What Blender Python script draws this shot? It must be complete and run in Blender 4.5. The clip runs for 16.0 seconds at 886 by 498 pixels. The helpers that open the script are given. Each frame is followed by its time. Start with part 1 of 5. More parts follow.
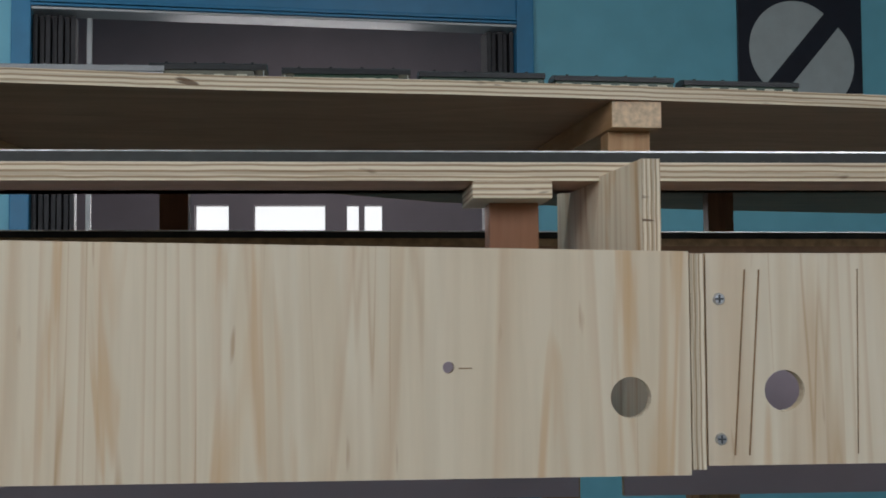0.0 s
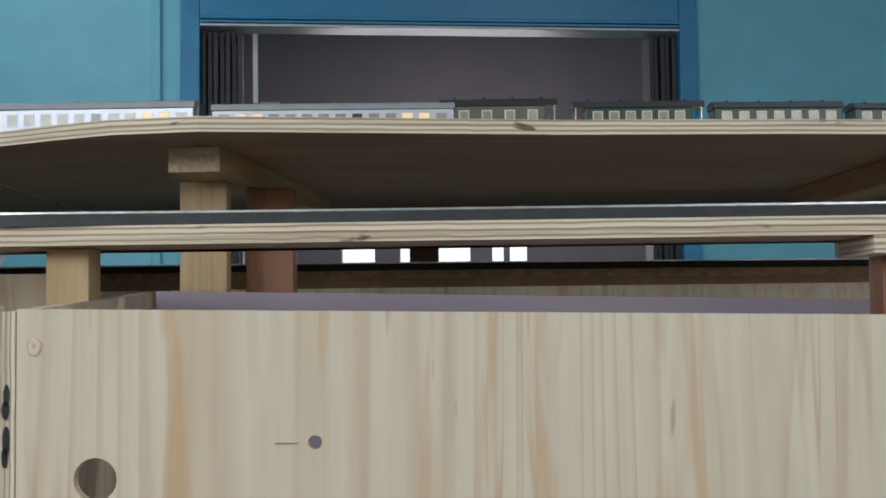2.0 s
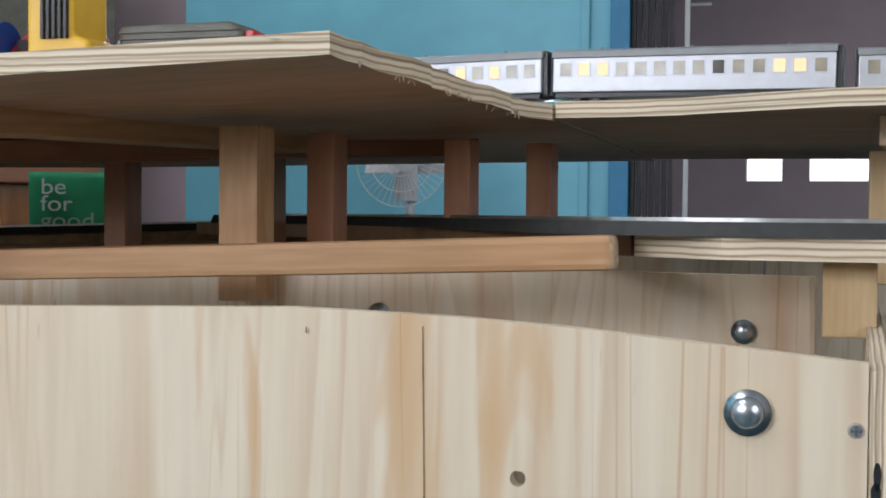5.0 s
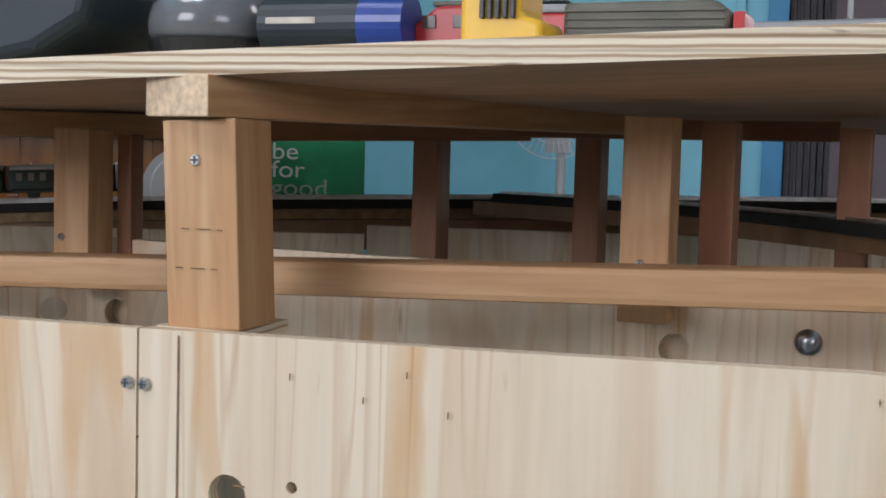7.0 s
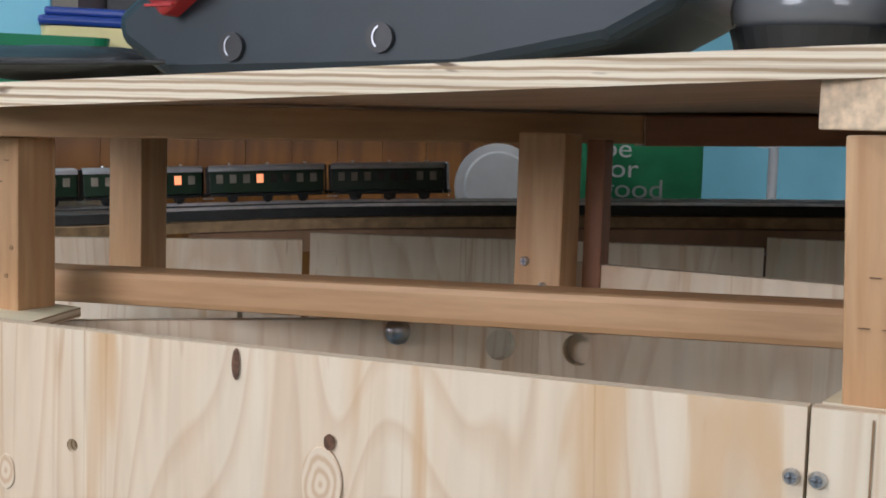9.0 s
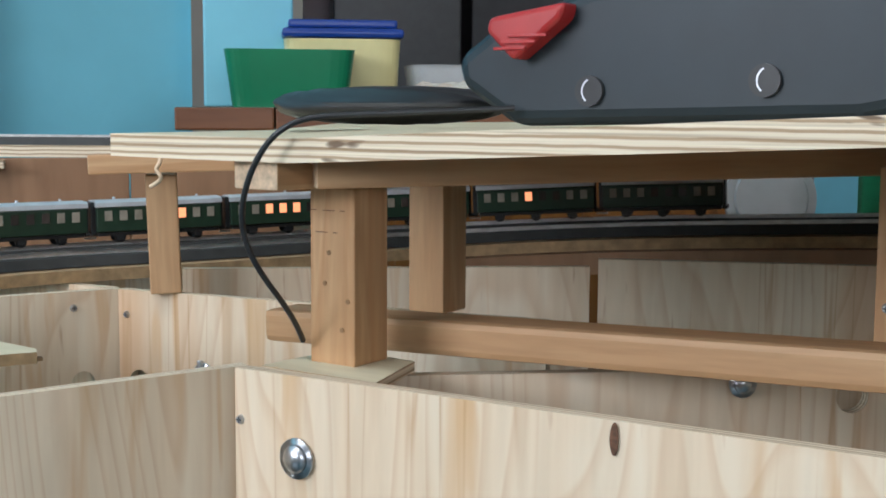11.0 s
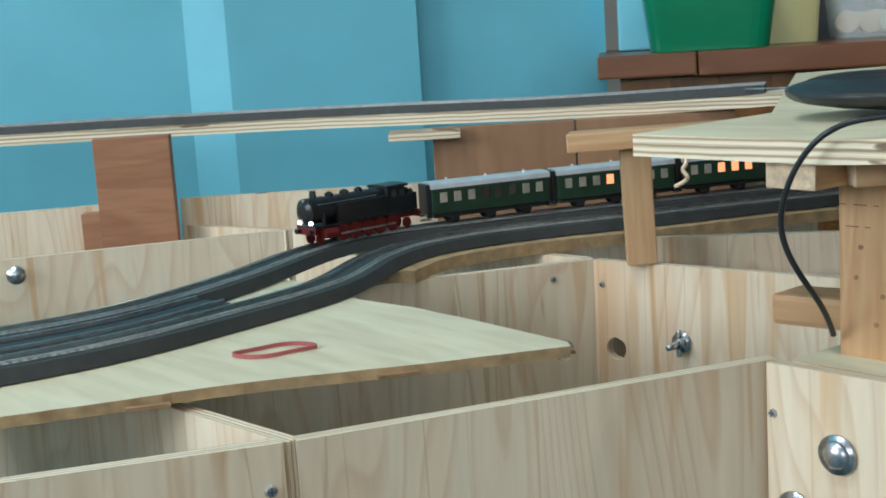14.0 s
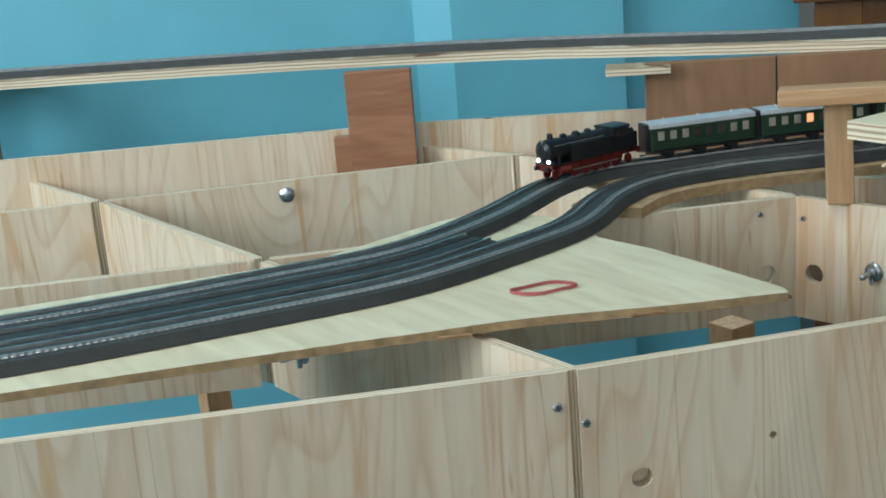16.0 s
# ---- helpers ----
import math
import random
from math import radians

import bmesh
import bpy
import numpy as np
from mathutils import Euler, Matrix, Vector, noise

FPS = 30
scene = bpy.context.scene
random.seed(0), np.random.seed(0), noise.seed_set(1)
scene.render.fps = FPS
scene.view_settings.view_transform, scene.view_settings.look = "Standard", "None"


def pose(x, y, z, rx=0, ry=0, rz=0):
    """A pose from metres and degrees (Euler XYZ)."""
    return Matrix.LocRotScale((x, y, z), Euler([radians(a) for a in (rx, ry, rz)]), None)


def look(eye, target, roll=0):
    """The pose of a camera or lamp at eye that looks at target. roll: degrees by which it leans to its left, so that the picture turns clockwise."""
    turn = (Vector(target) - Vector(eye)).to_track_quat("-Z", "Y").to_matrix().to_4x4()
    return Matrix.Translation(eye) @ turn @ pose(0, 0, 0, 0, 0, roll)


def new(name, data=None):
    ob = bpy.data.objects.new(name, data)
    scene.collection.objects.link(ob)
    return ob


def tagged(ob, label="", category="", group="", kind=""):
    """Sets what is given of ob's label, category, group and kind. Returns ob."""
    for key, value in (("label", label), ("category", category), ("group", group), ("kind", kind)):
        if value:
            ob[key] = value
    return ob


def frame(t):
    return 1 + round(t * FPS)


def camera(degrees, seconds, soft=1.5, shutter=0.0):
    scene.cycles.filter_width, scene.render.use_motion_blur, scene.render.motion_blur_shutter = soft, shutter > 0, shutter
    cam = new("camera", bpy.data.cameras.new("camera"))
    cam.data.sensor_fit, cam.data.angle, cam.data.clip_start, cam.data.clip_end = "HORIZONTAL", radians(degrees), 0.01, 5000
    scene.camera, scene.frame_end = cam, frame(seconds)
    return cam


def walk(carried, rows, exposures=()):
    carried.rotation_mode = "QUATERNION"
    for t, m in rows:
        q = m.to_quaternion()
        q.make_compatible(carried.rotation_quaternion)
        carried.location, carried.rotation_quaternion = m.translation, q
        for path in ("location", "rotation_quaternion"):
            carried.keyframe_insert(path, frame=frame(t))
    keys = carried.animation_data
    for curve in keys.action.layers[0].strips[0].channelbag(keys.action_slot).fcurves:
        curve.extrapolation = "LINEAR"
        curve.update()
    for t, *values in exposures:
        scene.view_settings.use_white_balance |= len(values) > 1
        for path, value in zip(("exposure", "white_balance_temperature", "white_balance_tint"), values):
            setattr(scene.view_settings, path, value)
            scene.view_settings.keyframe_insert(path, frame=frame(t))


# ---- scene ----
cam = camera(38, 16.0, soft=1.8)
PATH = [
    (0, (-0.061, -0.767, 0.847), (0.09, 1.224, 0.958), -0.4),
    (0.5, (-0.093, -0.753, 0.863), (0.004, 1.241, 0.977), -0.5),
    (1, (-0.135, -0.734, 0.873), (-0.078, 1.262, 0.989), -0.9),
    (1.5, (-0.184, -0.732, 0.876), (-0.168, 1.264, 0.99), -0.7),
    (2, (-0.245, -0.737, 0.89), (-0.277, 1.259, 1.002), -0.7),
    (2.5, (-0.289, -0.744, 0.908), (-0.408, 1.249, 1.017), -1.0),
    (3, (-0.34, -0.732, 0.924), (-0.549, 1.254, 1.028), -1.2),
    (3.5, (-0.398, -0.716, 0.924), (-0.7, 1.259, 1.015), -1.1),
    (3.7, (-0.415, -0.713, 0.926), (-0.757, 1.256, 1.01), -1.1),
    (6, (-0.635, -0.56, 1.001), (-1.312, 1.316, 0.844), 1.7),
    (6.5, (-0.697, -0.56, 1.006), (-1.387, 1.31, 0.84), 1.7),
    (7, (-0.776, -0.551, 1.006), (-1.477, 1.316, 0.854), 1.6),
    (7.5, (-0.865, -0.54, 1.007), (-1.577, 1.322, 0.841), 1.9),
    (8, (-0.944, -0.525, 1.01), (-1.695, 1.32, 0.823), 2.0),
    (8.5, (-1.008, -0.514, 1.014), (-1.811, 1.306, 0.809), 1.9),
    (9, (-1.061, -0.504, 1.015), (-1.936, 1.285, 0.83), 1.8),
    (9.5, (-1.102, -0.486, 1.014), (-2.054, 1.264, 0.832), 2.0),
    (9.7, (-1.113, -0.476, 1.013), (-2.084, 1.263, 0.835), 1.8),
    (11.8, (-1.188, -0.52, 1.064), (-2.425, 1.031, 0.812), -1.0),
    (12, (-1.193, -0.519, 1.065), (-2.462, 1.005, 0.808), -1.4),
    (12.5, (-1.204, -0.53, 1.072), (-2.536, 0.936, 0.795), -1.7),
    (13, (-1.218, -0.543, 1.08), (-2.615, 0.858, 0.784), -2.1),
    (13.5, (-1.225, -0.557, 1.093), (-2.679, 0.779, 0.774), -2.9),
    (14, (-1.229, -0.574, 1.098), (-2.742, 0.689, 0.759), -3.6),
    (14.5, (-1.226, -0.599, 1.112), (-2.782, 0.597, 0.728), -4.1),
    (15, (-1.193, -0.638, 1.134), (-2.784, 0.499, 0.711), -4.7),
    (15.5, (-1.142, -0.696, 1.179), (-2.755, 0.389, 0.711), -4.7),
    (16, (-1.134, -0.726, 1.204), (-2.764, 0.304, 0.673), -4.6),
]
walk(cam, [(t, look(eye, target, roll)) for t, eye, target, roll in PATH],
     [(0, -0.84, 6350, 14), (1.5, -0.7, 6250, 12), (2.5, -0.42, 6150, 12), (3.7, -0.27, 6150, 12), (6, -0.3, 6400, 20), (9.7, -0.28, 6400, 20), (12, -0.18, 6050, 8), (16, -0.34, 6000, 4)])

# ---- world and light ----
world = bpy.data.worlds.new("world")
scene.world = world
world.use_nodes = True
wn = world.node_tree.nodes
sky = wn.new("ShaderNodeTexSky")
sky.sky_type, sky.sun_disc = 'NISHITA', False
sky.sun_elevation, sky.sun_rotation = radians(45), radians(200)
world.node_tree.links.new(sky.outputs[0], wn["Background"].inputs[0])
wn["Background"].inputs[1].default_value = 0.12


def lamp(name, kind, energy, m, size=(1, 1), color=(1, 1, 1)):
    data = bpy.data.lights.new(name, kind)
    data.energy, data.color = energy, color
    if kind == 'AREA':
        data.shape, data.size, data.size_y = 'RECTANGLE', size[0], size[1]
    ob = new(name, data)
    ob.matrix_world = m
    return ob


# tubes added to brighten the rooms; the last one lifts the back room
ADDED_TUBES = ((-1.9, -0.9), (-2.3, 3.1), (1.2, 1.0), (-0.2, 6.4))
# daylight through two windows assumed behind the camera, and the added ceiling tubes
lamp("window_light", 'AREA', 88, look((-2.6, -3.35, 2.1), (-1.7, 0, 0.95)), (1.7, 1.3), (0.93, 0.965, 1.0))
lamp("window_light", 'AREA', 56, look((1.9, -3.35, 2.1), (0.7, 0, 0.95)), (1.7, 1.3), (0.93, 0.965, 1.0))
for tx, ty in ADDED_TUBES:
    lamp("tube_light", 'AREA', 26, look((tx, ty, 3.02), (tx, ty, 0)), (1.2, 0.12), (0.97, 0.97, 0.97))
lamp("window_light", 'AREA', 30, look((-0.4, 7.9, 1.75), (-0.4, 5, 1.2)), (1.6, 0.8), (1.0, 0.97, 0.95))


# ---- materials ----
def material(name, rough=0.6, metal=0.0):
    m = bpy.data.materials.new(name)
    m.use_nodes = True
    b = m.node_tree.nodes["Principled BSDF"]
    b.inputs["Roughness"].default_value, b.inputs["Metallic"].default_value = rough, metal
    return m, m.node_tree.nodes, m.node_tree.links, b


def ramp(nodes, stops):
    r = nodes.new("ShaderNodeValToRGB")
    while len(r.color_ramp.elements) < len(stops):
        r.color_ramp.elements.new(0.5)
    for e, (p, c) in zip(r.color_ramp.elements, stops):
        e.position, e.color = p, (*c, 1)
    return r


def coords(nodes, links, scale, shift=True):
    tc = nodes.new("ShaderNodeTexCoord")
    mp = nodes.new("ShaderNodeMapping")
    mp.inputs["Scale"].default_value = scale
    links.new(tc.outputs["Object"], mp.inputs[0])
    if shift:
        info = nodes.new("ShaderNodeObjectInfo")
        mul = nodes.new("ShaderNodeMath")
        mul.operation, mul.inputs[1].default_value = 'MULTIPLY', 31.0
        links.new(info.outputs["Random"], mul.inputs[0])
        comb = nodes.new("ShaderNodeCombineXYZ")
        for k in range(3):
            links.new(mul.outputs[0], comb.inputs[k])
        links.new(comb.outputs[0], mp.inputs["Location"])
    return mp


def noise_tex(nodes, links, vec, scale, detail=4, distort=0.0):
    n = nodes.new("ShaderNodeTexNoise")
    n.inputs["Scale"].default_value, n.inputs["Detail"].default_value = scale, detail
    n.inputs["Distortion"].default_value = distort
    links.new(vec.outputs[0], n.inputs["Vector"])
    return n


def mix(nodes, links, a, b, fac, kind='MIX'):
    m = nodes.new("ShaderNodeMix")
    m.data_type, m.blend_type = 'RGBA', kind
    for sock, v in ((m.inputs[0], fac), (m.inputs[6], a), (m.inputs[7], b)):
        if isinstance(v, (int, float)):
            sock.default_value = v
        elif isinstance(v, tuple):
            sock.default_value = (*v, 1)
        else:
            links.new(v, sock)
    return m.outputs[2]


def bump(nodes, links, b, height, strength=0.2, dist=0.001):
    bp = nodes.new("ShaderNodeBump")
    bp.inputs["Strength"].default_value, bp.inputs["Distance"].default_value = strength, dist
    links.new(height, bp.inputs["Height"])
    links.new(bp.outputs[0], b.inputs["Normal"])


def wood(name, light, mid, dark, scale, rough=0.6, streak=0.5, rings=None, fibre=0.4):
    """Grain: long noise along the axis with the small scale, broad bands, fine fibres."""
    m, n, l, b = material(name, rough)
    v = coords(n, l, scale)
    broad = noise_tex(n, l, v, 1.0, 3, 0.6)
    r = ramp(n, ((0.3, light), (0.52, mid), (0.57, light), (0.72, mid)))
    l.new(broad.outputs[0], r.inputs[0])
    fine = noise_tex(n, l, v, 9.0, 5, 0.2)
    r2 = ramp(n, ((0.35, (0.72, 0.68, 0.62)), (0.6, (1, 1, 1))))
    l.new(fine.outputs[0], r2.inputs[0])
    c = mix(n, l, r.outputs[0], r2.outputs[0], fibre, 'MULTIPLY')
    st = noise_tex(n, l, v, 0.55, 2, 1.2)
    r3 = ramp(n, ((0.62, (0, 0, 0)), (0.72, (streak, streak, streak))))
    l.new(st.outputs[0], r3.inputs[0])
    c = mix(n, l, c, dark, r3.outputs[0])
    if rings:
        v2 = coords(n, l, rings)
        big = noise_tex(n, l, v2, 1.0, 1.5, 0.4)
        mul = n.new("ShaderNodeMath")
        mul.operation, mul.inputs[1].default_value = 'MULTIPLY', 30.0
        l.new(big.outputs[0], mul.inputs[0])
        fr = n.new("ShaderNodeMath")
        fr.operation = 'FRACT'
        l.new(mul.outputs[0], fr.inputs[0])
        r4 = ramp(n, ((0.0, (1, 1, 1)), (0.6, (0.98, 0.96, 0.93)), (0.9, (0.74, 0.55, 0.38)), (1.0, (1, 1, 1))))
        l.new(fr.outputs[0], r4.inputs[0])
        c = mix(n, l, c, r4.outputs[0], 0.36, 'MULTIPLY')
        fleck = noise_tex(n, l, coords(n, l, (120, 120, 14)), 1.0, 2)
        r5 = ramp(n, ((0.7, (1, 1, 1)), (0.78, (0.6, 0.42, 0.28))))
        l.new(fleck.outputs[0], r5.inputs[0])
        c = mix(n, l, c, r5.outputs[0], 0.6, 'MULTIPLY')
        # sparse orange resin streaks and thin brown growth lines along the grain
        warm = noise_tex(n, l, coords(n, l, (32, 32, 2.8)), 1.0, 3, 0.9)
        r6 = ramp(n, ((0.595, (0, 0, 0)), (0.65, (0.55, 0.55, 0.55)), (0.72, (0.85, 0.85, 0.85))))
        l.new(warm.outputs[0], r6.inputs[0])
        c = mix(n, l, c, (0.66, 0.42, 0.21), r6.outputs[0])
        thin = noise_tex(n, l, coords(n, l, (34, 34, 1.1)), 1.0, 2, 0.3)
        r7 = ramp(n, ((0.485, (1, 1, 1)), (0.5, (0.74, 0.58, 0.42)), (0.515, (1, 1, 1))))
        l.new(thin.outputs[0], r7.inputs[0])
        patch = noise_tex(n, l, coords(n, l, (9, 9, 3)), 1.0, 1)
        r8 = ramp(n, ((0.45, (0, 0, 0)), (0.6, (0.7, 0.7, 0.7))))
        l.new(patch.outputs[0], r8.inputs[0])
        c = mix(n, l, c, r7.outputs[0], r8.outputs[0], 'MULTIPLY')
    l.new(c, b.inputs["Base Color"])
    bump(n, l, b, fine.outputs[0], 0.25, 0.0006)
    return m


def plain(name, color, rough=0.5, metal=0.0, vary=0.12, scale=30.0):
    m, n, l, b = material(name, rough, metal)
    v = coords(n, l, (1, 1, 1))
    t = noise_tex(n, l, v, scale, 5)
    r = ramp(n, ((0.3, tuple(c * (1 - vary) for c in color)), (0.7, tuple(min(1, c * (1 + vary)) for c in color))))
    l.new(t.outputs[0], r.inputs[0])
    l.new(r.outputs[0], b.inputs["Base Color"])
    bump(n, l, b, t.outputs[0], 0.1, 0.0005)
    return m


def glow(name, color, power):
    m, n, l, b = material(name, 0.4)
    b.inputs["Base Color"].default_value = (*color, 1)
    b.inputs["Emission Color"].default_value = (*color, 1)
    b.inputs["Emission Strength"].default_value = power
    return m


def ply_edge(name, axis, squash, scale):
    m, n, l, b = material(name, 0.7)
    v = coords(n, l, squash, False)
    w0 = noise_tex(n, l, v, 1.0, 2, 0.3)
    w = n.new("ShaderNodeTexWave")
    w.wave_type, w.bands_direction = 'BANDS', axis
    for key, val in (("Scale", scale), ("Distortion", 1.6), ("Detail", 3), ("Detail Scale", 0.35)):
        w.inputs[key].default_value = val
    tc = n.new("ShaderNodeTexCoord")
    l.new(tc.outputs["Object"], w.inputs[0])
    r0 = ramp(n, ((0.34, (0.45, 0.38, 0.3)), (0.5, (1, 1, 1))))
    l.new(w0.outputs[0], r0.inputs[0])
    r1 = ramp(n, ((0.12, (0.46, 0.33, 0.2)), (0.38, (0.8, 0.68, 0.5)), (0.9, (0.84, 0.74, 0.56))))
    l.new(w.outputs["Fac"], r1.inputs[0])
    r = n.new("ShaderNodeMix")
    r.data_type, r.blend_type = 'RGBA', 'MULTIPLY'
    r.inputs[0].default_value = 0.6
    l.new(r1.outputs[0], r.inputs[6])
    l.new(r0.outputs[0], r.inputs[7])
    v2 = coords(n, l, (14, 14, 60), False)
    k = noise_tex(n, l, v2, 1.0, 3, 0.4)
    r2 = ramp(n, ((0.665, (0, 0, 0)), (0.7, (0.9, 0.9, 0.9))))
    l.new(k.outputs[0], r2.inputs[0])
    c = mix(n, l, r.outputs[2], (0.13, 0.07, 0.035), r2.outputs[0])
    l.new(c, b.inputs["Base Color"])
    bump(n, l, b, w0.outputs[0], 0.4, 0.001)
    return m


PLY = wood("plywood_face", (0.83, 0.71, 0.54), (0.79, 0.64, 0.46), (0.62, 0.36, 0.18), (13, 13, 1.4), 0.55, 0.55, (6.0, 6.0, 1.0), 0.25)
PLYSTRAIGHT = wood("straight_plywood_face", (0.82, 0.71, 0.54), (0.78, 0.65, 0.47), (0.66, 0.44, 0.25), (15, 15, 0.9), 0.55, 0.2, (5.0, 5.0, 0.16), 0.22)
LILAC = plain("lilac_panel_paint", (0.5, 0.41, 0.47), 0.6, 0, 0.06, 12)
ROUGHEDGE = plain("rough_sawn_ply_edge", (0.4, 0.27, 0.14), 0.85, 0, 0.28, 90)
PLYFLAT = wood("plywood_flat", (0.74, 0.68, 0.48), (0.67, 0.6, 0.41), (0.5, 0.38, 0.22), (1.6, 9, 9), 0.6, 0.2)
# browner copy for undersides: the shade below the boards is in its colour
PLYSHADED = wood("plywood_underside_shaded", (0.64, 0.4, 0.255), (0.55, 0.335, 0.21), (0.4, 0.23, 0.13), (2, 9, 9), 0.7, 0.3)
EDGE = ply_edge("plywood_edge", 'Z', (4, 4, 430), 76)
EDGEV = ply_edge("plywood_edge_upright", 'Y', (4, 500, 4), 105)
PINE = wood("pine_timber", (0.62, 0.385, 0.2), (0.53, 0.295, 0.135), (0.4, 0.18, 0.075), (2.2, 26, 26), 0.55, 0.35)
YELLOWPINE = wood("yellow_pine_timber", (0.66, 0.48, 0.26), (0.57, 0.39, 0.19), (0.42, 0.25, 0.1), (2.2, 26, 26), 0.55, 0.35)
REDWOOD = wood("dark_red_timber", (0.4, 0.19, 0.1), (0.32, 0.14, 0.07), (0.2, 0.08, 0.04), (2.2, 22, 22), 0.5, 0.35)
BROWNPLY = wood("brown_plywood", (0.36, 0.2, 0.105), (0.29, 0.155, 0.078), (0.24, 0.12, 0.06), (9, 9, 2), 0.55, 0.4)
KNOT, kn, kl, kb = material("knot_wood", 0.6)
kw = kn.new("ShaderNodeTexWave")
kw.wave_type, kw.rings_direction = 'RINGS', 'Z'
for key, val in (("Scale", 80), ("Distortion", 4), ("Detail", 3), ("Detail Scale", 1.2)):
    kw.inputs[key].default_value = val
kl.new(coords(kn, kl, (1, 0.6, 1), False).outputs[0], kw.inputs[0])
kr = ramp(kn, ((0.1, (0.66, 0.47, 0.3)), (0.5, (0.75, 0.59, 0.42)), (0.9, (0.79, 0.65, 0.48))))
kl.new(kw.outputs["Fac"], kr.inputs[0])
kl.new(kr.outputs[0], kb.inputs["Base Color"])
HEART = plain("dark_knot_heart", (0.13, 0.06, 0.03), 0.6, 0, 0.5, 300)
ENDGRAIN = plain("end_grain", (0.72, 0.54, 0.36), 0.75, 0, 0.22, 220)
DARKWOOD = wood("panelling_wood", (0.22, 0.09, 0.018), (0.14, 0.052, 0.011), (0.075, 0.028, 0.008), (11, 11, 0.8), 0.35, 0.6)
COUNTER = wood("counter_wood", (0.23, 0.09, 0.035), (0.16, 0.058, 0.022), (0.1, 0.04, 0.02), (2, 14, 14), 0.35, 0.4)
BLUE = plain("blue_wall_paint", (0.2, 0.57, 0.7), 0.45, 0, 0.05, 7)
TRIM = plain("blue_trim_paint", (0.04, 0.26, 0.48), 0.35, 0, 0.08, 9)
WHITE = plain("white_plaster", (0.75, 0.74, 0.72), 0.7, 0, 0.04, 5)
# for the unseen walls; cream picked so that they bounce warmer light
CREAMBOUNCE = plain("cream_bounce_plaster", (0.6, 0.52, 0.44), 0.7, 0, 0.05, 5)
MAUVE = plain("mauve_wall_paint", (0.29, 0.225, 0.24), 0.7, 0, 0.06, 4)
FLOOR = plain("teal_lino", (0.05, 0.115, 0.135), 0.35, 0, 0.15, 14)
BLACK = plain("black_plastic", (0.02, 0.022, 0.024), 0.35, 0, 0.2, 60)
BED = plain("grey_track_bed", (0.034, 0.036, 0.034), 0.62, 0, 0.2, 80)
STUD = plain("pale_contact_stud", (0.62, 0.63, 0.62), 0.35, 0.3, 0.2, 90)
INFILL = plain("matt_black_plastic", (0.022, 0.024, 0.024), 0.6, 0, 0.2, 70)
RAIL = plain("rail_steel", (0.75, 0.75, 0.74), 0.3, 1.0, 0.2, 90)
STEEL = plain("zinc_plated_steel", (0.55, 0.58, 0.62), 0.3, 1.0, 0.2, 200)
HOLE = plain("dark_cut_wood", (0.3, 0.18, 0.09), 0.8, 0, 0.3, 90)
SILVER = plain("silver_coach_paint", (0.55, 0.57, 0.61), 0.35, 0.25, 0.06, 60)
ROOFGREY = plain("grey_roof_paint", (0.26, 0.27, 0.28), 0.4, 0, 0.1, 60)
ROOFSILVER = plain("silver_roof_paint", (0.72, 0.75, 0.78), 0.3, 0.45, 0.1, 60)
GREEN = plain("dark_green_paint", (0.018, 0.045, 0.026), 0.35, 0, 0.15, 80)
LOCOBLACK = plain("black_loco_paint", (0.012, 0.013, 0.015), 0.3, 0, 0.2, 80)
LOCORED = plain("red_running_gear", (0.13, 0.011, 0.01), 0.4, 0, 0.2, 80)
GLASSPALE = plain("coach_window_pale", (0.34, 0.31, 0.25), 0.15, 0, 0.3, 40)
GLASSDARK = plain("coach_window_dark", (0.06, 0.05, 0.045), 0.1, 0, 0.4, 40)
CREAM = plain("cream_window_frame", (0.62, 0.6, 0.45), 0.4, 0, 0.05, 40)
WARM = glow("warm_coach_lamp", (1.0, 0.36, 0.16), 1.3)
# faint glow standing in for reflections in the silver coach windows
AMBER = glow("cream_window_reflection", (1.0, 0.72, 0.4), 0.4)
LAMP = glow("head_lamp", (1.0, 0.95, 0.85), 6.0)
SKYGLOW = glow("bright_daylight", (0.95, 1.0, 0.97), 1.5)
REDPLASTIC = plain("red_plastic", (0.42, 0.03, 0.03), 0.3, 0, 0.1, 40)
REDBAND = plain("red_rubber", (0.42, 0.1, 0.1), 0.5, 0, 0.1, 40)
YELLOW = plain("yellow_plastic", (0.75, 0.45, 0.03), 0.35, 0, 0.08, 40)
PALEYELLOW = plain("pale_yellow_plastic", (0.72, 0.66, 0.32), 0.35, 0, 0.06, 20)
GREENPLASTIC = plain("green_plastic", (0.005, 0.19, 0.085), 0.3, 0, 0.08, 20)
BLUEPLASTIC = plain("blue_plastic", (0.01, 0.05, 0.28), 0.3, 0, 0.1, 30)
TEALCASE = plain("dark_teal_plastic", (0.009, 0.02, 0.028), 0.45, 0, 0.12, 30)
OLIVE = plain("olive_paint", (0.11, 0.11, 0.085), 0.45, 0, 0.2, 50)
GLOSSGREY = plain("gloss_grey_plastic", (0.13, 0.14, 0.15), 0.15, 0, 0.1, 20)
FABRIC = plain("green_bag_fabric", (0.01, 0.22, 0.09), 0.75, 0, 0.15, 25)
WHITEPLASTIC = plain("white_plastic", (0.6, 0.62, 0.62), 0.35, 0, 0.05, 20)
SIGNDARK = plain("sign_navy", (0.012, 0.016, 0.03), 0.4, 0, 0.1, 20)
SIGNPALE = plain("sign_pale", (0.5, 0.55, 0.55), 0.4, 0, 0.05, 20)
SIGNRED = plain("sign_red", (0.4, 0.02, 0.03), 0.4, 0, 0.05, 20)
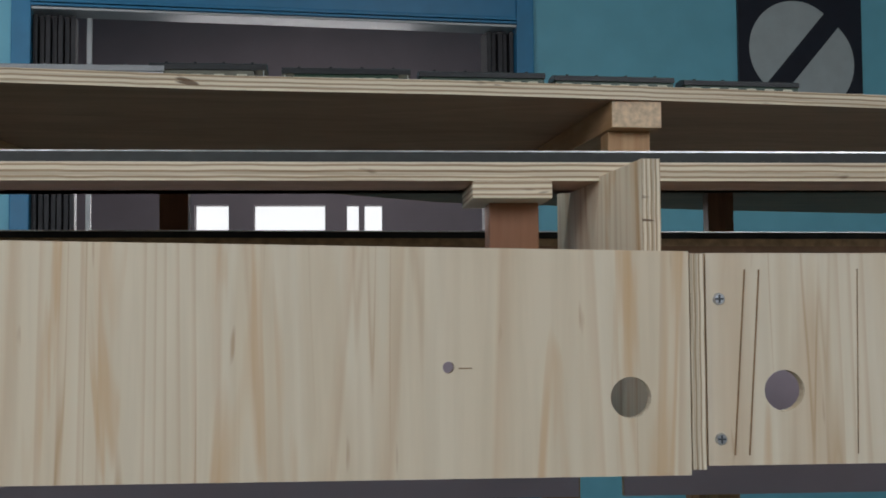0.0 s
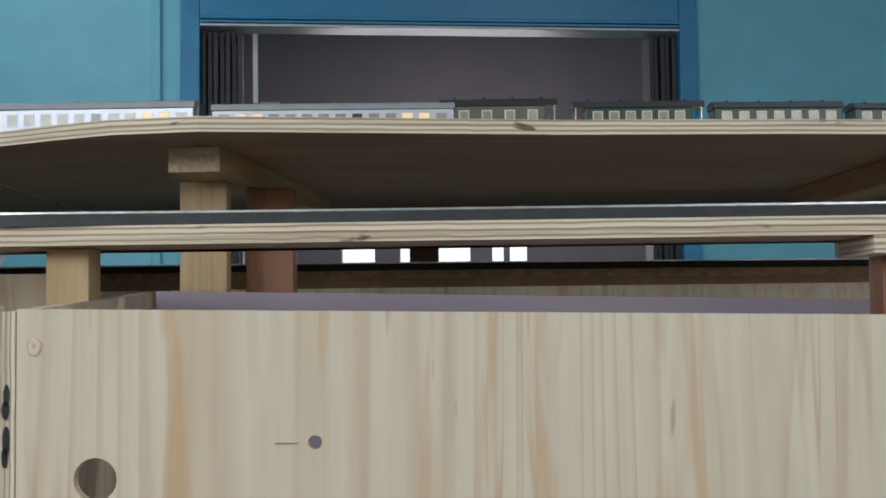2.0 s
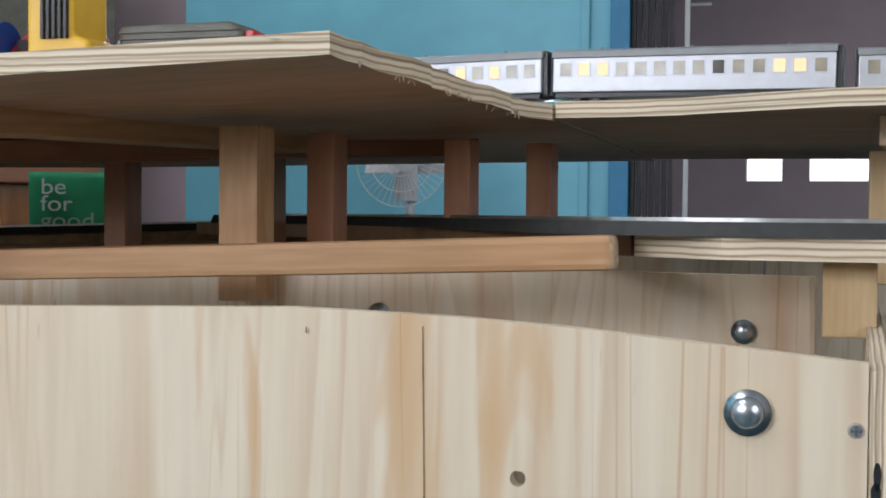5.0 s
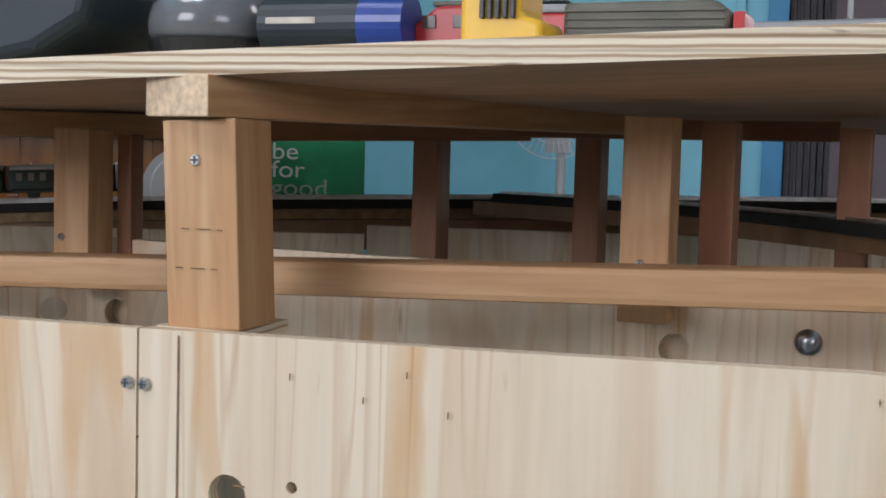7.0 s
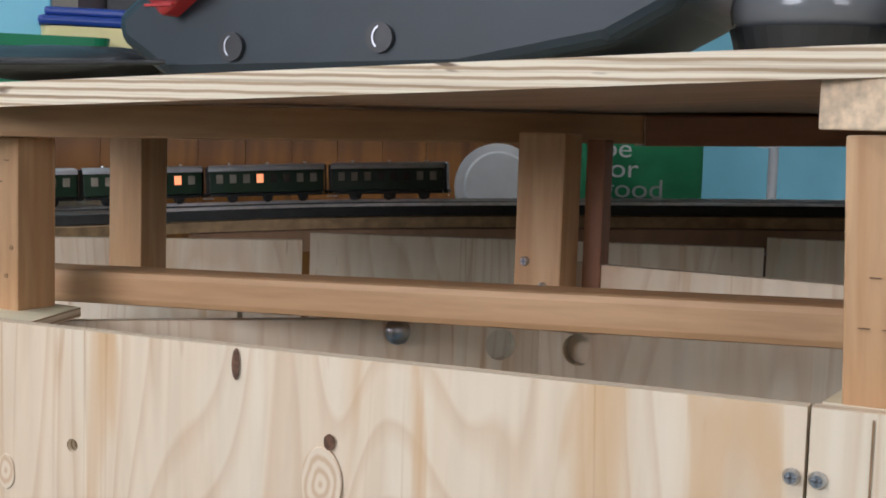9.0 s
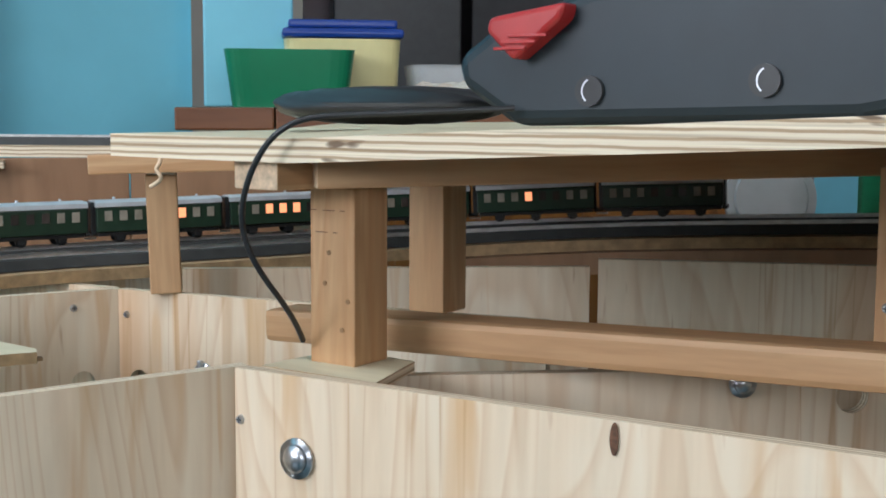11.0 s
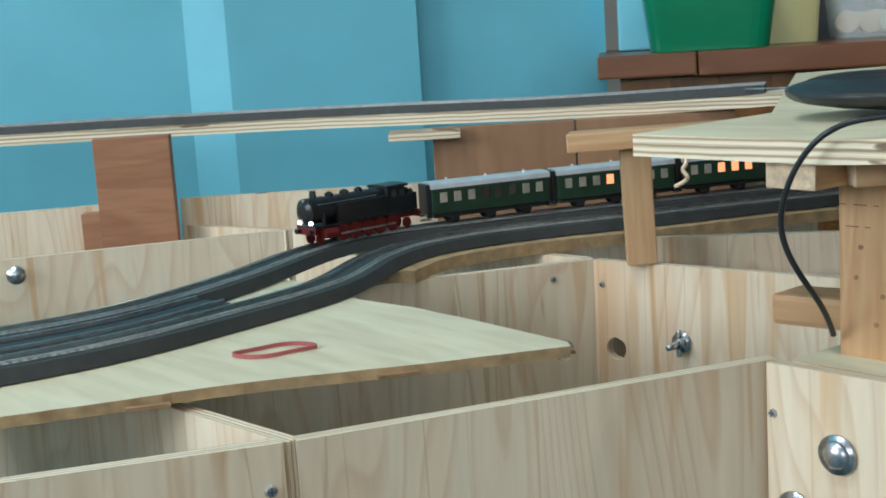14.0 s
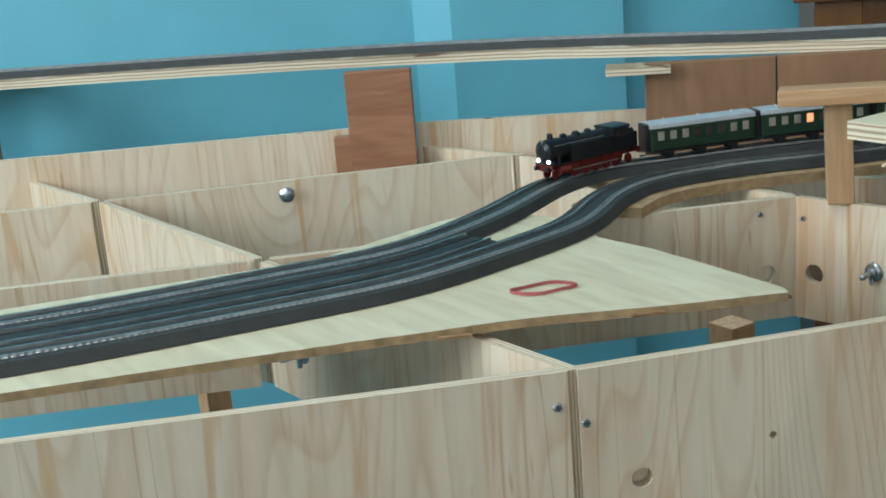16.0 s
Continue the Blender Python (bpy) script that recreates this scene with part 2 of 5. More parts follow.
CURTAIN = plain("dark_folding_door", (0.03, 0.03, 0.034), 0.5, 0, 0.2, 30)
clear, cn, cl, cb = material("clear_plastic", 0.25)
cb.inputs["Base Color"].default_value = (0.8, 0.85, 0.85, 1)
cb.inputs["Alpha"].default_value = 0.25


# ---- builders ----
def mesh(name, bm, mats, parent=None, m=None, label="", smooth=False):
    me = bpy.data.meshes.new(name)
    bmesh.ops.recalc_face_normals(bm, faces=bm.faces)
    bm.to_mesh(me)
    bm.free()
    for mt in (mats if isinstance(mats, (list, tuple)) else [mats]):
        me.materials.append(mt)
    if smooth:
        me.polygons.foreach_set("use_smooth", [True] * len(me.polygons))
    ob = new(name, me)
    if m is not None:
        ob.matrix_world = m
    if parent:
        ob.parent = parent
        if parent.type == 'MESH':
            ob.matrix_parent_inverse = parent.matrix_basis.inverted()
    if label:
        ob["label"] = label
    return ob


def part(name, bm, mat, parent, label="", m=None, smooth=False):
    return mesh(name, bm, mat, parent, m, label, smooth)


def thing(name, label, category, m=None, group="", kind=""):
    ob = new(name)
    ob.empty_display_size = 0.02
    if m is not None:
        ob.matrix_world = m
    return tagged(ob, label, category, group, kind)


def box(lo, hi, bevel=0.0, bm=None):
    bm = bm or bmesh.new()
    r = bmesh.ops.create_cube(bm, size=1)
    c = [(a + b) / 2 for a, b in zip(lo, hi)]
    s = [abs(b - a) for a, b in zip(lo, hi)]
    for v in r["verts"]:
        v.co = Vector([c[k] + v.co[k] * s[k] for k in range(3)])
    if bevel:
        es = list({e for v in r["verts"] for e in v.link_edges})
        bmesh.ops.bevel(bm, geom=es, offset=bevel, segments=2, affect='EDGES', profile=0.6)
    return bm


def cyl(r1, r2, depth, m=None, n=24, bm=None):
    bm = bm or bmesh.new()
    bmesh.ops.create_cone(bm, cap_ends=True, segments=n, radius1=r1, radius2=r2, depth=depth, matrix=m or Matrix())
    return bm


def prism(outline, z0, z1, dz=None):
    """A board from its outline; dz lifts it by place. Rim faces take material 1, the underside 2."""
    bm = bmesh.new()
    lift = dz or (lambda x, y: 0.0)
    lo = [bm.verts.new((x, y, z0 + lift(x, y))) for x, y in outline]
    hi = [bm.verts.new((x, y, z1 + lift(x, y))) for x, y in outline]
    fb = bm.faces.new(lo)
    ft = bm.faces.new(list(reversed(hi)))
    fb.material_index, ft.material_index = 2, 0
    for i in range(len(outline)):
        j = (i + 1) % len(outline)
        f = bm.faces.new((lo[i], lo[j], hi[j], hi[i]))
        f.material_index = 1
    bmesh.ops.triangulate(bm, faces=[fb, ft])
    return bm


def frame_of(p0, p1, up=Vector((0, 0, 1))):
    p0, p1 = Vector(p0), Vector(p1)
    x = (p1 - p0).normalized()
    y = up.cross(x)
    if y.length < 1e-4:
        y = Vector((0, 1, 0))
    y.normalize()
    z = x.cross(y)
    m = Matrix((x, y, z)).transposed().to_4x4()
    m.translation = p0
    return m, (p1 - p0).length


def ply_panel(name, p0, p1, zb, zt, parent, th=0.009, holes=(), mat=None, label=""):
    """A plywood panel on edge from p0 to p1, seen face on the right of its way; zt may differ at both ends; holes (s, z, r)."""
    a, b = Vector((p0[0], p0[1], 0)), Vector((p1[0], p1[1], 0))
    m, ln = frame_of(a, b)
    if isinstance(zt, list):
        rim = [(s_, z_) for s_, z_ in reversed(zt)]
    else:
        t0, t1 = zt if isinstance(zt, tuple) else (zt, zt)
        rim = [(ln, t1), (0, t0)]
    bm = bmesh.new()
    loops = [[(0, zb), (ln, zb)] + rim]
    for s, z, r in holes:
        loops.append([(s + r * math.cos(k * math.tau / 20), z + r * math.sin(k * math.tau / 20)) for k in range(20)])
    edges, rings = [], []
    for lp in loops:
        vs = [bm.verts.new((x, 0, z)) for x, z in lp]
        rings.append(vs)
        edges += [bm.edges.new((vs[i], vs[(i + 1) % len(vs)])) for i in range(len(vs))]
    bmesh.ops.triangle_fill(bm, edges=edges, use_beauty=True, use_dissolve=False)
    front = list(bm.faces)
    back = {v: bm.verts.new((v.co.x, th, v.co.z)) for v in list(bm.verts)}
    for f in front:
        bm.faces.new([back[v] for v in reversed(f.verts)])
    for vs in rings:
        for i in range(len(vs)):
            j = (i + 1) % len(vs)
            f = bm.faces.new((vs[i], vs[j], back[vs[j]], back[vs[i]]))
            f.material_index = 1
    return mesh(name, bm, [mat or PLY, EDGEV], parent, m, label)


def timber(name, p0, p1, w, h, mat=None, parent=None, bevel=0.0012, label="", ends=True):
    """A bar with its grain along it; w across, h high; p0, p1 on its axis."""
    m, ln = frame_of(p0, p1)
    bm = box((0, -w / 2, -h / 2), (ln, w / 2, h / 2), bevel)
    if ends:
        for f in bm.faces:
            if abs(f.normal.x) > 0.8:
                f.material_index = 1
    return mesh(name, bm, [mat or PINE, ENDGRAIN], parent, m, label)


def spline(pts, step=0.015):
    """Catmull-Rom through the points, evenly sampled."""
    P = [Vector(p) for p in pts]
    P = [2 * P[0] - P[1]] + P + [2 * P[-1] - P[-2]]
    out = []
    for i in range(1, len(P) - 2):
        n = max(2, int((P[i + 1] - P[i]).length / step))
        for k in range(n):
            t = k / n
            out.append(0.5 * (2 * P[i] + (P[i + 1] - P[i - 1]) * t + (2 * P[i - 1] - 5 * P[i] + 4 * P[i + 1] - P[i + 2]) * t * t
                              + (3 * P[i] - P[i - 1] - 3 * P[i + 1] + P[i + 2]) * t ** 3))
    out.append(P[-2])
    return out


def sweep(path, profile, bm=None, closed=True):
    """Carries a profile of (across, up) along a path."""
    bm = bm or bmesh.new()
    rows = []
    for i, p in enumerate(path):
        d = (path[min(i + 1, len(path) - 1)] - path[max(i - 1, 0)])
        d.z = 0
        d.normalize()
        s = Vector((d.y, -d.x, 0))
        rows.append([bm.verts.new(p + s * a + Vector((0, 0, u))) for a, u in profile])
    n = len(profile)
    for r0, r1 in zip(rows, rows[1:]):
        for k in range(n if closed else n - 1):
            bm.faces.new((r0[k], r0[(k + 1) % n], r1[(k + 1) % n], r1[k]))
    if closed:
        bm.faces.new(rows[0])
        bm.faces.new(list(reversed(rows[-1])))
    return bm


def track(name, pts, label, studs=True):
    path = spline(pts)
    t = thing(name, label, "model track")
    part("track_bed", sweep(path, [(-0.023, 0), (-0.0185, 0.0085), (0.0185, 0.0085), (0.023, 0)]), BED, t)
    for s in (-1, 1):
        c = s * 0.00825
        part("rail", sweep(path, [(c - 0.0006, 0.0085), (c - 0.0006, 0.0108), (c + 0.0006, 0.0108), (c + 0.0006, 0.0085)]), RAIL, t)
    if studs:
        bm = bmesh.new()
        d = 0.0
        for a, b in zip(path, path[1:]):
            e = b - a
            ln = e.length
            side = Vector((e.y, -e.x, 0)).normalized()
            while d < ln:
                p = a + e * (d / ln)
                for c in (-0.0105, 0.0105):
                    q = p + side * c
                    u = e.normalized() * 0.0016
                    w = side * 0.0014
                    z = Vector((0, 0, 0.0092))
                    bm.faces.new([bm.verts.new(q + z + x) for x in (u + w, -u + w, -u - w, u - w)])
                d += 0.0055
            d -= ln
        ob = part("sleeper_chair", bm, STUD, t, "tiny pale rail fixings")
        ob["kind"] = "stuff"
    return path


def face_of(parent, normal=(0, -1, 0)):
    """The front panel of a frame, for what is fixed into it."""
    return next((c for c in parent.children if c.name.startswith("front_panel") and normal[1] == -1), parent)


def screw(p, normal, parent, r=0.0042):
    """A cross-head screw flush in a face."""
    q = Vector(normal).to_track_quat('Z', 'Y').to_matrix().to_4x4()
    q.translation = p
    bm = cyl(r, r * 0.7, 0.0024, n=14)
    head = set(bm.faces)
    for a in (0, 90):
        box((-r * 0.6, -r * 0.14, 0.0009), (r * 0.6, r * 0.14, 0.0016), bm=bm)
        bmesh.ops.rotate(bm, verts=bm.verts, cent=(0, 0, 0), matrix=Matrix.Rotation(radians(90), 3, 'Z'))
    for f in bm.faces:
        f.material_index = 0 if f in head else 1
    ob = part("screw", bm, [STEEL, GLOSSGREY], face_of(parent, normal))
    ob.matrix_basis = q
    return ob


def bolt(p, normal, parent, r=0.011, tail=0.0):
    """A domed bolt with its washer, or a nut with a tail of thread."""
    q = Vector(normal).to_track_quat('Z', 'Y').to_matrix().to_4x4()
    q.translation = p
    bm = cyl(r, r, 0.0016, n=24)
    bmesh.ops.translate(bm, verts=bm.verts, vec=(0, 0, 0.0008))
    if tail:
        cyl(r * 0.6, r * 0.6, 0.006, Matrix.Translation((0, 0, 0.004)), 6, bm)
        cyl(r * 0.3, r * 0.3, tail, Matrix.Translation((0, 0, tail / 2)), 10, bm)
        box((-r * 0.2, -r * 1.3, 0.003), (r * 0.2, r * 1.3, 0.007), 0.0008, bm)
    else:
        s = bmesh.ops.create_uvsphere(bm, u_segments=16, v_segments=8, radius=r * 0.72)
        for v in s["verts"]:
            v.co.z = max(0, v.co.z) * 0.55 + 0.0015
    ob = part("bolt", bm, STEEL, face_of(parent, normal), smooth=True)
    ob.matrix_basis = q
    return ob


def knot(x, z, r, parent, y=-0.0003, tall=1.5, mat=None):
    """An oval knot let into a panel that faces the south."""
    bm = cyl(r, r * 0.96, 0.0006, n=22)
    for v in bm.verts:
        a = math.atan2(v.co.y, v.co.x)
        v.co.x *= 1 + 0.05 * math.sin(3 * a + x * 50)
        v.co.y *= tall
    ob = part("knot", bm, mat or KNOT, face_of(parent), m=pose(x, y, z, 90, 0, 0))
    return ob


def scratch(x, z, ln, parent, tilt=0, y=-0.0003):
    return part("scratch", box((0, -0.0002, -0.0003), (ln, 0.0003, 0.0003)), HOLE, face_of(parent), m=pose(x, y, z, 0, tilt, 0))


# ---- room ----
def wall(name, p0, p1, z0, z1, mat, th=0.12, openings=(), label="", category="wall"):
    """A wall with real openings (s0, s1, z0, z1); its seen face lies on p0-p1, thickness to the left of the way."""
    a, b = Vector((p0[0], p0[1], 0)), Vector((p1[0], p1[1], 0))
    m, ln = frame_of(a, b)
    bm = bmesh.new()
    xs = sorted({0, ln, *[o[0] for o in openings], *[o[1] for o in openings]})
    zs = sorted({z0, z1, *[o[2] for o in openings], *[o[3] for o in openings]})
    for i in range(len(xs) - 1):
        for k in range(len(zs) - 1):
            cx, cz = (xs[i] + xs[i + 1]) / 2, (zs[k] + zs[k + 1]) / 2
            if any(o[0] < cx < o[1] and o[2] < cz < o[3] for o in openings):
                continue
            box((xs[i], 0, zs[k]), (xs[i + 1], th, zs[k + 1]), bm=bm)
    bmesh.ops.remove_doubles(bm, verts=bm.verts, dist=1e-4)
    return tagged(mesh(name, bm, mat, None, m), label, category, kind="structure")


H = 3.1
DOOR = (-1.31, 0.64, 2.11)
tagged(mesh("floor", box((-6, -3.6, -0.1), (4.4, 8.6, 0)), FLOOR), "teal blue lino floor, slightly shiny", "floor", kind="structure")
tagged(mesh("ceiling", box((-6, -3.6, H), (4.4, 8.6, H + 0.1)), WHITE), "plain white ceiling", "ceiling", kind="structure")
north = wall("wall_north", (-4.2, 4.5), (4.5, 4.5), 0, H, BLUE, 0.14, [(-1.31 + 4.2, 0.64 + 4.2, 0, 2.11)], "bright blue painted wall with a wide doorway")
wall("wall_west", (-3.6, -1.7), (-2.56, 0.88), 0, H, BLUE, 0.14, (), "bright blue painted wall beside the layout")
wall("wall_west_far", (-4.2, -3.5), (-4.2, 4.5), 0, H, CREAMBOUNCE, 0.14, (), "unseen side wall, cream to warm the bounced light")
wall("wall_east", (4.0, 5.2), (4.0, -3.5), 0, H, CREAMBOUNCE, 0.14, (), "unseen side wall, cream to warm the bounced light")
wall("wall_south", (4.0, -3.5), (-4.2, -3.5), 0, H, CREAMBOUNCE, 0.14, [(1.2, 3.0, 1.35, 2.85), (5.7, 7.5, 1.35, 2.85)], "unseen wall with two assumed windows, cream to warm the bounced light")
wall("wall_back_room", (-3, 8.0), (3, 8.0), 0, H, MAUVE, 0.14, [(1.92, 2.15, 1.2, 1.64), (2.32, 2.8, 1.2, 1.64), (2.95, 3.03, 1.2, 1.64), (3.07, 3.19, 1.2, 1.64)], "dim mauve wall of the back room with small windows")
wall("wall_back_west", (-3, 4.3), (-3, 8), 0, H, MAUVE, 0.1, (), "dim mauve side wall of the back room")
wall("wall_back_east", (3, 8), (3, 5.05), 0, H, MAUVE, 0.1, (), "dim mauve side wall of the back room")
tagged(mesh("backdrop_daylight", box((-3, 8.5, 0.8), (3, 8.52, 2.2)), SKYGLOW), "bright daylit garden seen through far windows", "daylight", kind="structure")

# splayed chimney breast that steps the blue west wall
m, ln = frame_of((-3.6, -1.7, 0), (-2.56, 0.88, 0))
tagged(mesh("trim", prism([(2.157, 0.001), (2.21, -0.03), (2.478, -0.03), (2.478, 0.001)], 0, H), BLUE, None, m), "blue painted breast stepping out of the wall", "wall trim", kind="structure")

# doorway: moulded blue frame, folding doors, rail
door = tagged(thing("door_1", "wide doorway with moulded blue frame and dark folding doors", "doorway"), kind="structure")
x0, x1, zt = DOOR
for nm, lo, hi in (("jamb", (x0 - 0.075, 4.455, 0), (x0, 4.56, zt + 0.12)), ("jamb", (x1, 4.455, 0), (x1 + 0.075, 4.56, zt + 0.12)),
                   ("head", (x0 + 0.001, 4.455, zt), (x1 - 0.001, 4.56, zt + 0.118))):
    part(nm, box(lo, hi, 0.006), TRIM, door)
for k in range(3):
    part("moulding", box((x0 + 0.002, 4.44 + 0.004 * k, zt - 0.012 - 0.014 * k), (x1 - 0.002, 4.57 + 0.01 * k, zt - 0.002 - 0.014 * k), 0.002), (TRIM, TRIM, WHITEPLASTIC)[k], door)
part("trim", box((x0 - 0.19, 4.478, 0), (x0 - 0.155, 4.5, H - 0.01), 0.004), BLUE, door)
for side, n in ((-1, 7), (1, 5)):
    for k in range(n):
        cx = (x0 + 0.012 + 0.024 * k) if side < 0 else (x1 - 0.012 - 0.024 * k)
        part("folding_panel", box((cx - 0.009, 4.5 + 0.02 * (k % 2), 0.02), (cx + 0.009, 4.62 + 0.02 * (k % 2), zt - 0.05), 0.002), CURTAIN, door)
part("door_edge", box((-1.105, 4.53, 0.02), (-1.085, 4.56, zt - 0.05), 0.003), WHITEPLASTIC, door, "pale metal door edge")
part("stay", box((-1.08, 4.7, 1.8), (-1.0, 4.71, 1.81)), WHITEPLASTIC, door, "thin metal stay")

# round sign and banner on the door wall
sign = thing("wall_sign", "dark square sign with pale split disc", "sign")
part("board", box((1.645, 4.485, 1.8), (2.235, 4.4985, 2.42), 0.002), SIGNDARK, sign)
bm = bmesh.new()
for s in (1, -1):
    vs = []
    for k in range(25):
        a = radians(49) + (s < 0) * math.pi + math.pi * k / 24
        u, v = 0.215 * math.cos(a), 0.215 * math.sin(a)
        n = Vector((-math.sin(radians(49)), math.cos(radians(49)))) * 0.045 * s
        vs.append(bm.verts.new((1.945 + u + n.x, 4.4835, 2.0 + v + n.y)))
    bm.faces.new(vs)
r = bmesh.ops.extrude_face_region(bm, geom=list(bm.faces))
bmesh.ops.translate(bm, verts=[v for v in r["geom"] if isinstance(v, bmesh.types.BMVert)], vec=(0, 0.0012, 0))
part("split_disc", bm, SIGNPALE, sign)
banner = thing("wall_banner", "pale banner with a red slanting edge", "banner")
m = pose(-2.83, 4.49, 2.125, 0, -19.5, 0)
part("sheet", box((-0.9, -0.002, 0.02), (0.9, 0.002, 0.5)), SIGNPALE, banner, m=m)
part("stripe", box((-0.9, -0.004, -0.012), (0.9, 0.002, 0.018)), SIGNRED, banner, m=m)
# the door wall stands at a slant to the layout
SLANT = Matrix.Translation((-0.317, 4.45, 0)) @ Matrix.Rotation(radians(7.0), 4, 'Z') @ Matrix.Translation((0.335, -4.5, 0))
for ob in (north, door, sign, banner):
    ob.matrix_world = SLANT @ ob.matrix_basis


# ---- baseboards ----
def legs(parent, spots, ztop=0.8):
    for x, y in spots:
        timber("leg", (x, y, 0.0), (x, y, ztop), 0.03, 0.03, PINE, parent)


A = thing("baseboard_frame", "open pale plywood frame carrying two model railway decks", "baseboard", group="baseboards")
ply_panel("front_panel", (-0.5025, 0), (0.1465, 0), 0.753, (0.9, 0.888), A, holes=[(0.6125, 0.8, 0.0125), (0.0455, 0.802, 0.0125), (0.5025, 0.819, 0.0035), (0.1715, 0.822, 0.004)], mat=PLYSTRAIGHT)
ply_panel("back_panel", (-0.494, 0.3), (0.132, 0.3), 0.7, (0.917, 0.902), A, mat=LILAC, label="inner panel painted pale lilac")
ply_panel("end_panel", (-0.5035, 0.001), (-0.5, 0.31), 0.755, (0.8985, 0.916), A)
ply_panel("end_panel", (0.1565, 0.002), (0.1565, 0.449), 0.756, 0.8865, A)
legs(A, [(-0.19, 0.42), (-0.28, 0.9), (0.07, 0.6), (0.13, 0.38)])
R = thing("baseboard_frame", "open pale plywood frame with cracked front panel", "baseboard", group="baseboards")
ply_panel("front_panel", (0.158, 0.004), (0.95, 0.004), 0.758, (0.887, 0.884), R, holes=[(0.048, 0.803, 0.0125)], mat=PLYSTRAIGHT)
ply_panel("back_panel", (0.17, 0.3), (0.95, 0.3), 0.7, 0.88, R, mat=LILAC, label="inner panel painted pale lilac")
legs(R, [(0.28, 0.4), (0.4, 0.9), (0.21, 0.9)])
for z in (0.859, 0.774):
    screw((0.166, 0.0035, z), (0, -1, 0), R)
C = thing("baseboard_frame", "open pale plywood frame with bolted joint and round cable holes", "baseboard", group="baseboards")
ply_panel("front_panel", (-1.147, 0.002), (-0.513, 0), 0.77, [(0, 0.912), (0.17, 0.915), (0.35, 0.9195), (0.44, 0.917), (0.5, 0.9135), (0.634, 0.902)], C, holes=[(0.5876, 0.8142, 0.0128), (0.052, 0.832, 0.0105), (0.47, 0.838, 0.004), (0.088, 0.84, 0.003)], mat=PLYSTRAIGHT)
ply_panel("back_panel", (-1.36, 0.25), (-0.54, 0.25), 0.72, (0.935, 0.93), C, holes=[(0.44, 0.886, 0.01), (0.026, 0.88, 0.01)])
ply_panel("backing_panel", (-1.35, 0.262), (-0.55, 0.262), 0.72, 0.92, C)
bolt((-0.5665, -0.001, 0.877), (0, -1, 0), C)
screw((-0.518, -0.0005, 0.871), (0, -1, 0), C)
bolt((-0.839, 0.249, 0.897), (0, -1, 0), C, 0.008)
bolt((-0.585, 0.249, 0.893), (0, -1, 0), C, 0.008)
legs(C, [(-0.7, 0.2), (-1.1, 0.2)])
E_ = thing("baseboard_frame", "open pale plywood frame with knots and joint screws", "baseboard", group="baseboards")
ply_panel("front_panel", (-1.645, 0), (-1.1485, 0.002), 0.765, (0.905, 0.912), E_, holes=[(0.034, 0.826, 0.0085), (0.127, 0.846, 0.0035)])
ply_panel("side_panel", (-1.635, 0.02), (-1.362, 0.256), 0.72, 0.897, E_, holes=[(0.335, 0.88, 0.01)])
for x in (-1.153, -1.143):
    screw((x, -0.0005, 0.884), (0, -1, 0), E_, 0.0036)
bolt((-1.6, -0.001, 0.862), (0, -1, 0), E_)
bolt((-1.627, -0.001, 0.824), (0, -1, 0), E_)
screw((-1.641, -0.0005, 0.877), (0, -1, 0), E_, 0.003)
bolt((-1.43, 0.19, 0.89), (0.65, -0.76, 0), E_, 0.008)
legs(E_, [(-1.4, 0.2)])

L = thing("baseboard_frame", "open pale plywood frame divided into bays", "baseboard", group="baseboards")
ply_panel("front_panel", (-1.752, -0.24), (-1.6475, 0.013), 0.765, (0.9, 0.904), L, holes=[(0.135, 0.833, 0.0028), (0.041, 0.817, 0.0075)])
ply_panel("divider_panel", (-2.162, -0.271), (-1.757, -0.243), 0.78, 0.899, L)
ply_panel("divider_panel", (-1.957, 0.1955), (-1.6, 0.262), 0.78, 0.9, L, holes=[(0.019, 0.826, 0.0095)])
ply_panel("inner_panel", (-2.16, -0.262), (-1.9575, 0.1985), 0.78, 0.9, L, holes=[(0.471, 0.826, 0.0095)])
ply_panel("side_panel", (-1.93, 0.24), (-1.668, 0.455), 0.8, 0.914, L)
ply_panel("side_panel", (-1.66, 0.455), (-1.3, 0.62), 0.8, 0.921, L)
ply_panel("side_panel", (-1.298, 0.622), (-0.6, 0.8), 0.78, 0.93, L)
ply_panel("side_panel", (-0.598, 0.802), (0.95, 0.87), 0.78, 0.931, L)
ply_panel("backing_panel", (-1.99, 0.2145), (-1.62, 0.283), 0.78, 0.885, L)
n1 = Vector((0.93, -0.37, 0))
ply_panel("backing_panel", (-1.7565, -0.222), (-1.7355, -0.171), 0.79, 0.845, L)
screw((-1.75, -0.2365, 0.8625), n1, L, 0.0036)
bolt((-1.877, 0.2095, 0.8385), (0.18, -0.98, 0), L, 0.0085, 0.022)
screw((-1.949, 0.196, 0.88), (0.18, -0.98, 0), L, 0.003)
screw((-1.972, 0.163, 0.887), n1, L, 0.003)
legs(L, [(-1.95, 0.1), (-1.72, -0.1)])
M = thing("baseboard_frame", "open pale plywood frame with tall back rail", "baseboard", group="baseboards")
ply_panel("front_panel", (-2.06, -0.9), (-1.755, -0.246), 0.765, 0.9, M, holes=[])
ply_panel("divider_panel", (-2.536, -0.292), (-2.172, -0.272), 0.78, 0.9, M)
ply_panel("divider_panel", (-2.8, -0.322), (-2.546, -0.295), 0.78, 0.9, M)
ply_panel("divider_panel", (-2.5, 0.112), (-2.35, 0.15), 0.78, 0.9, M)
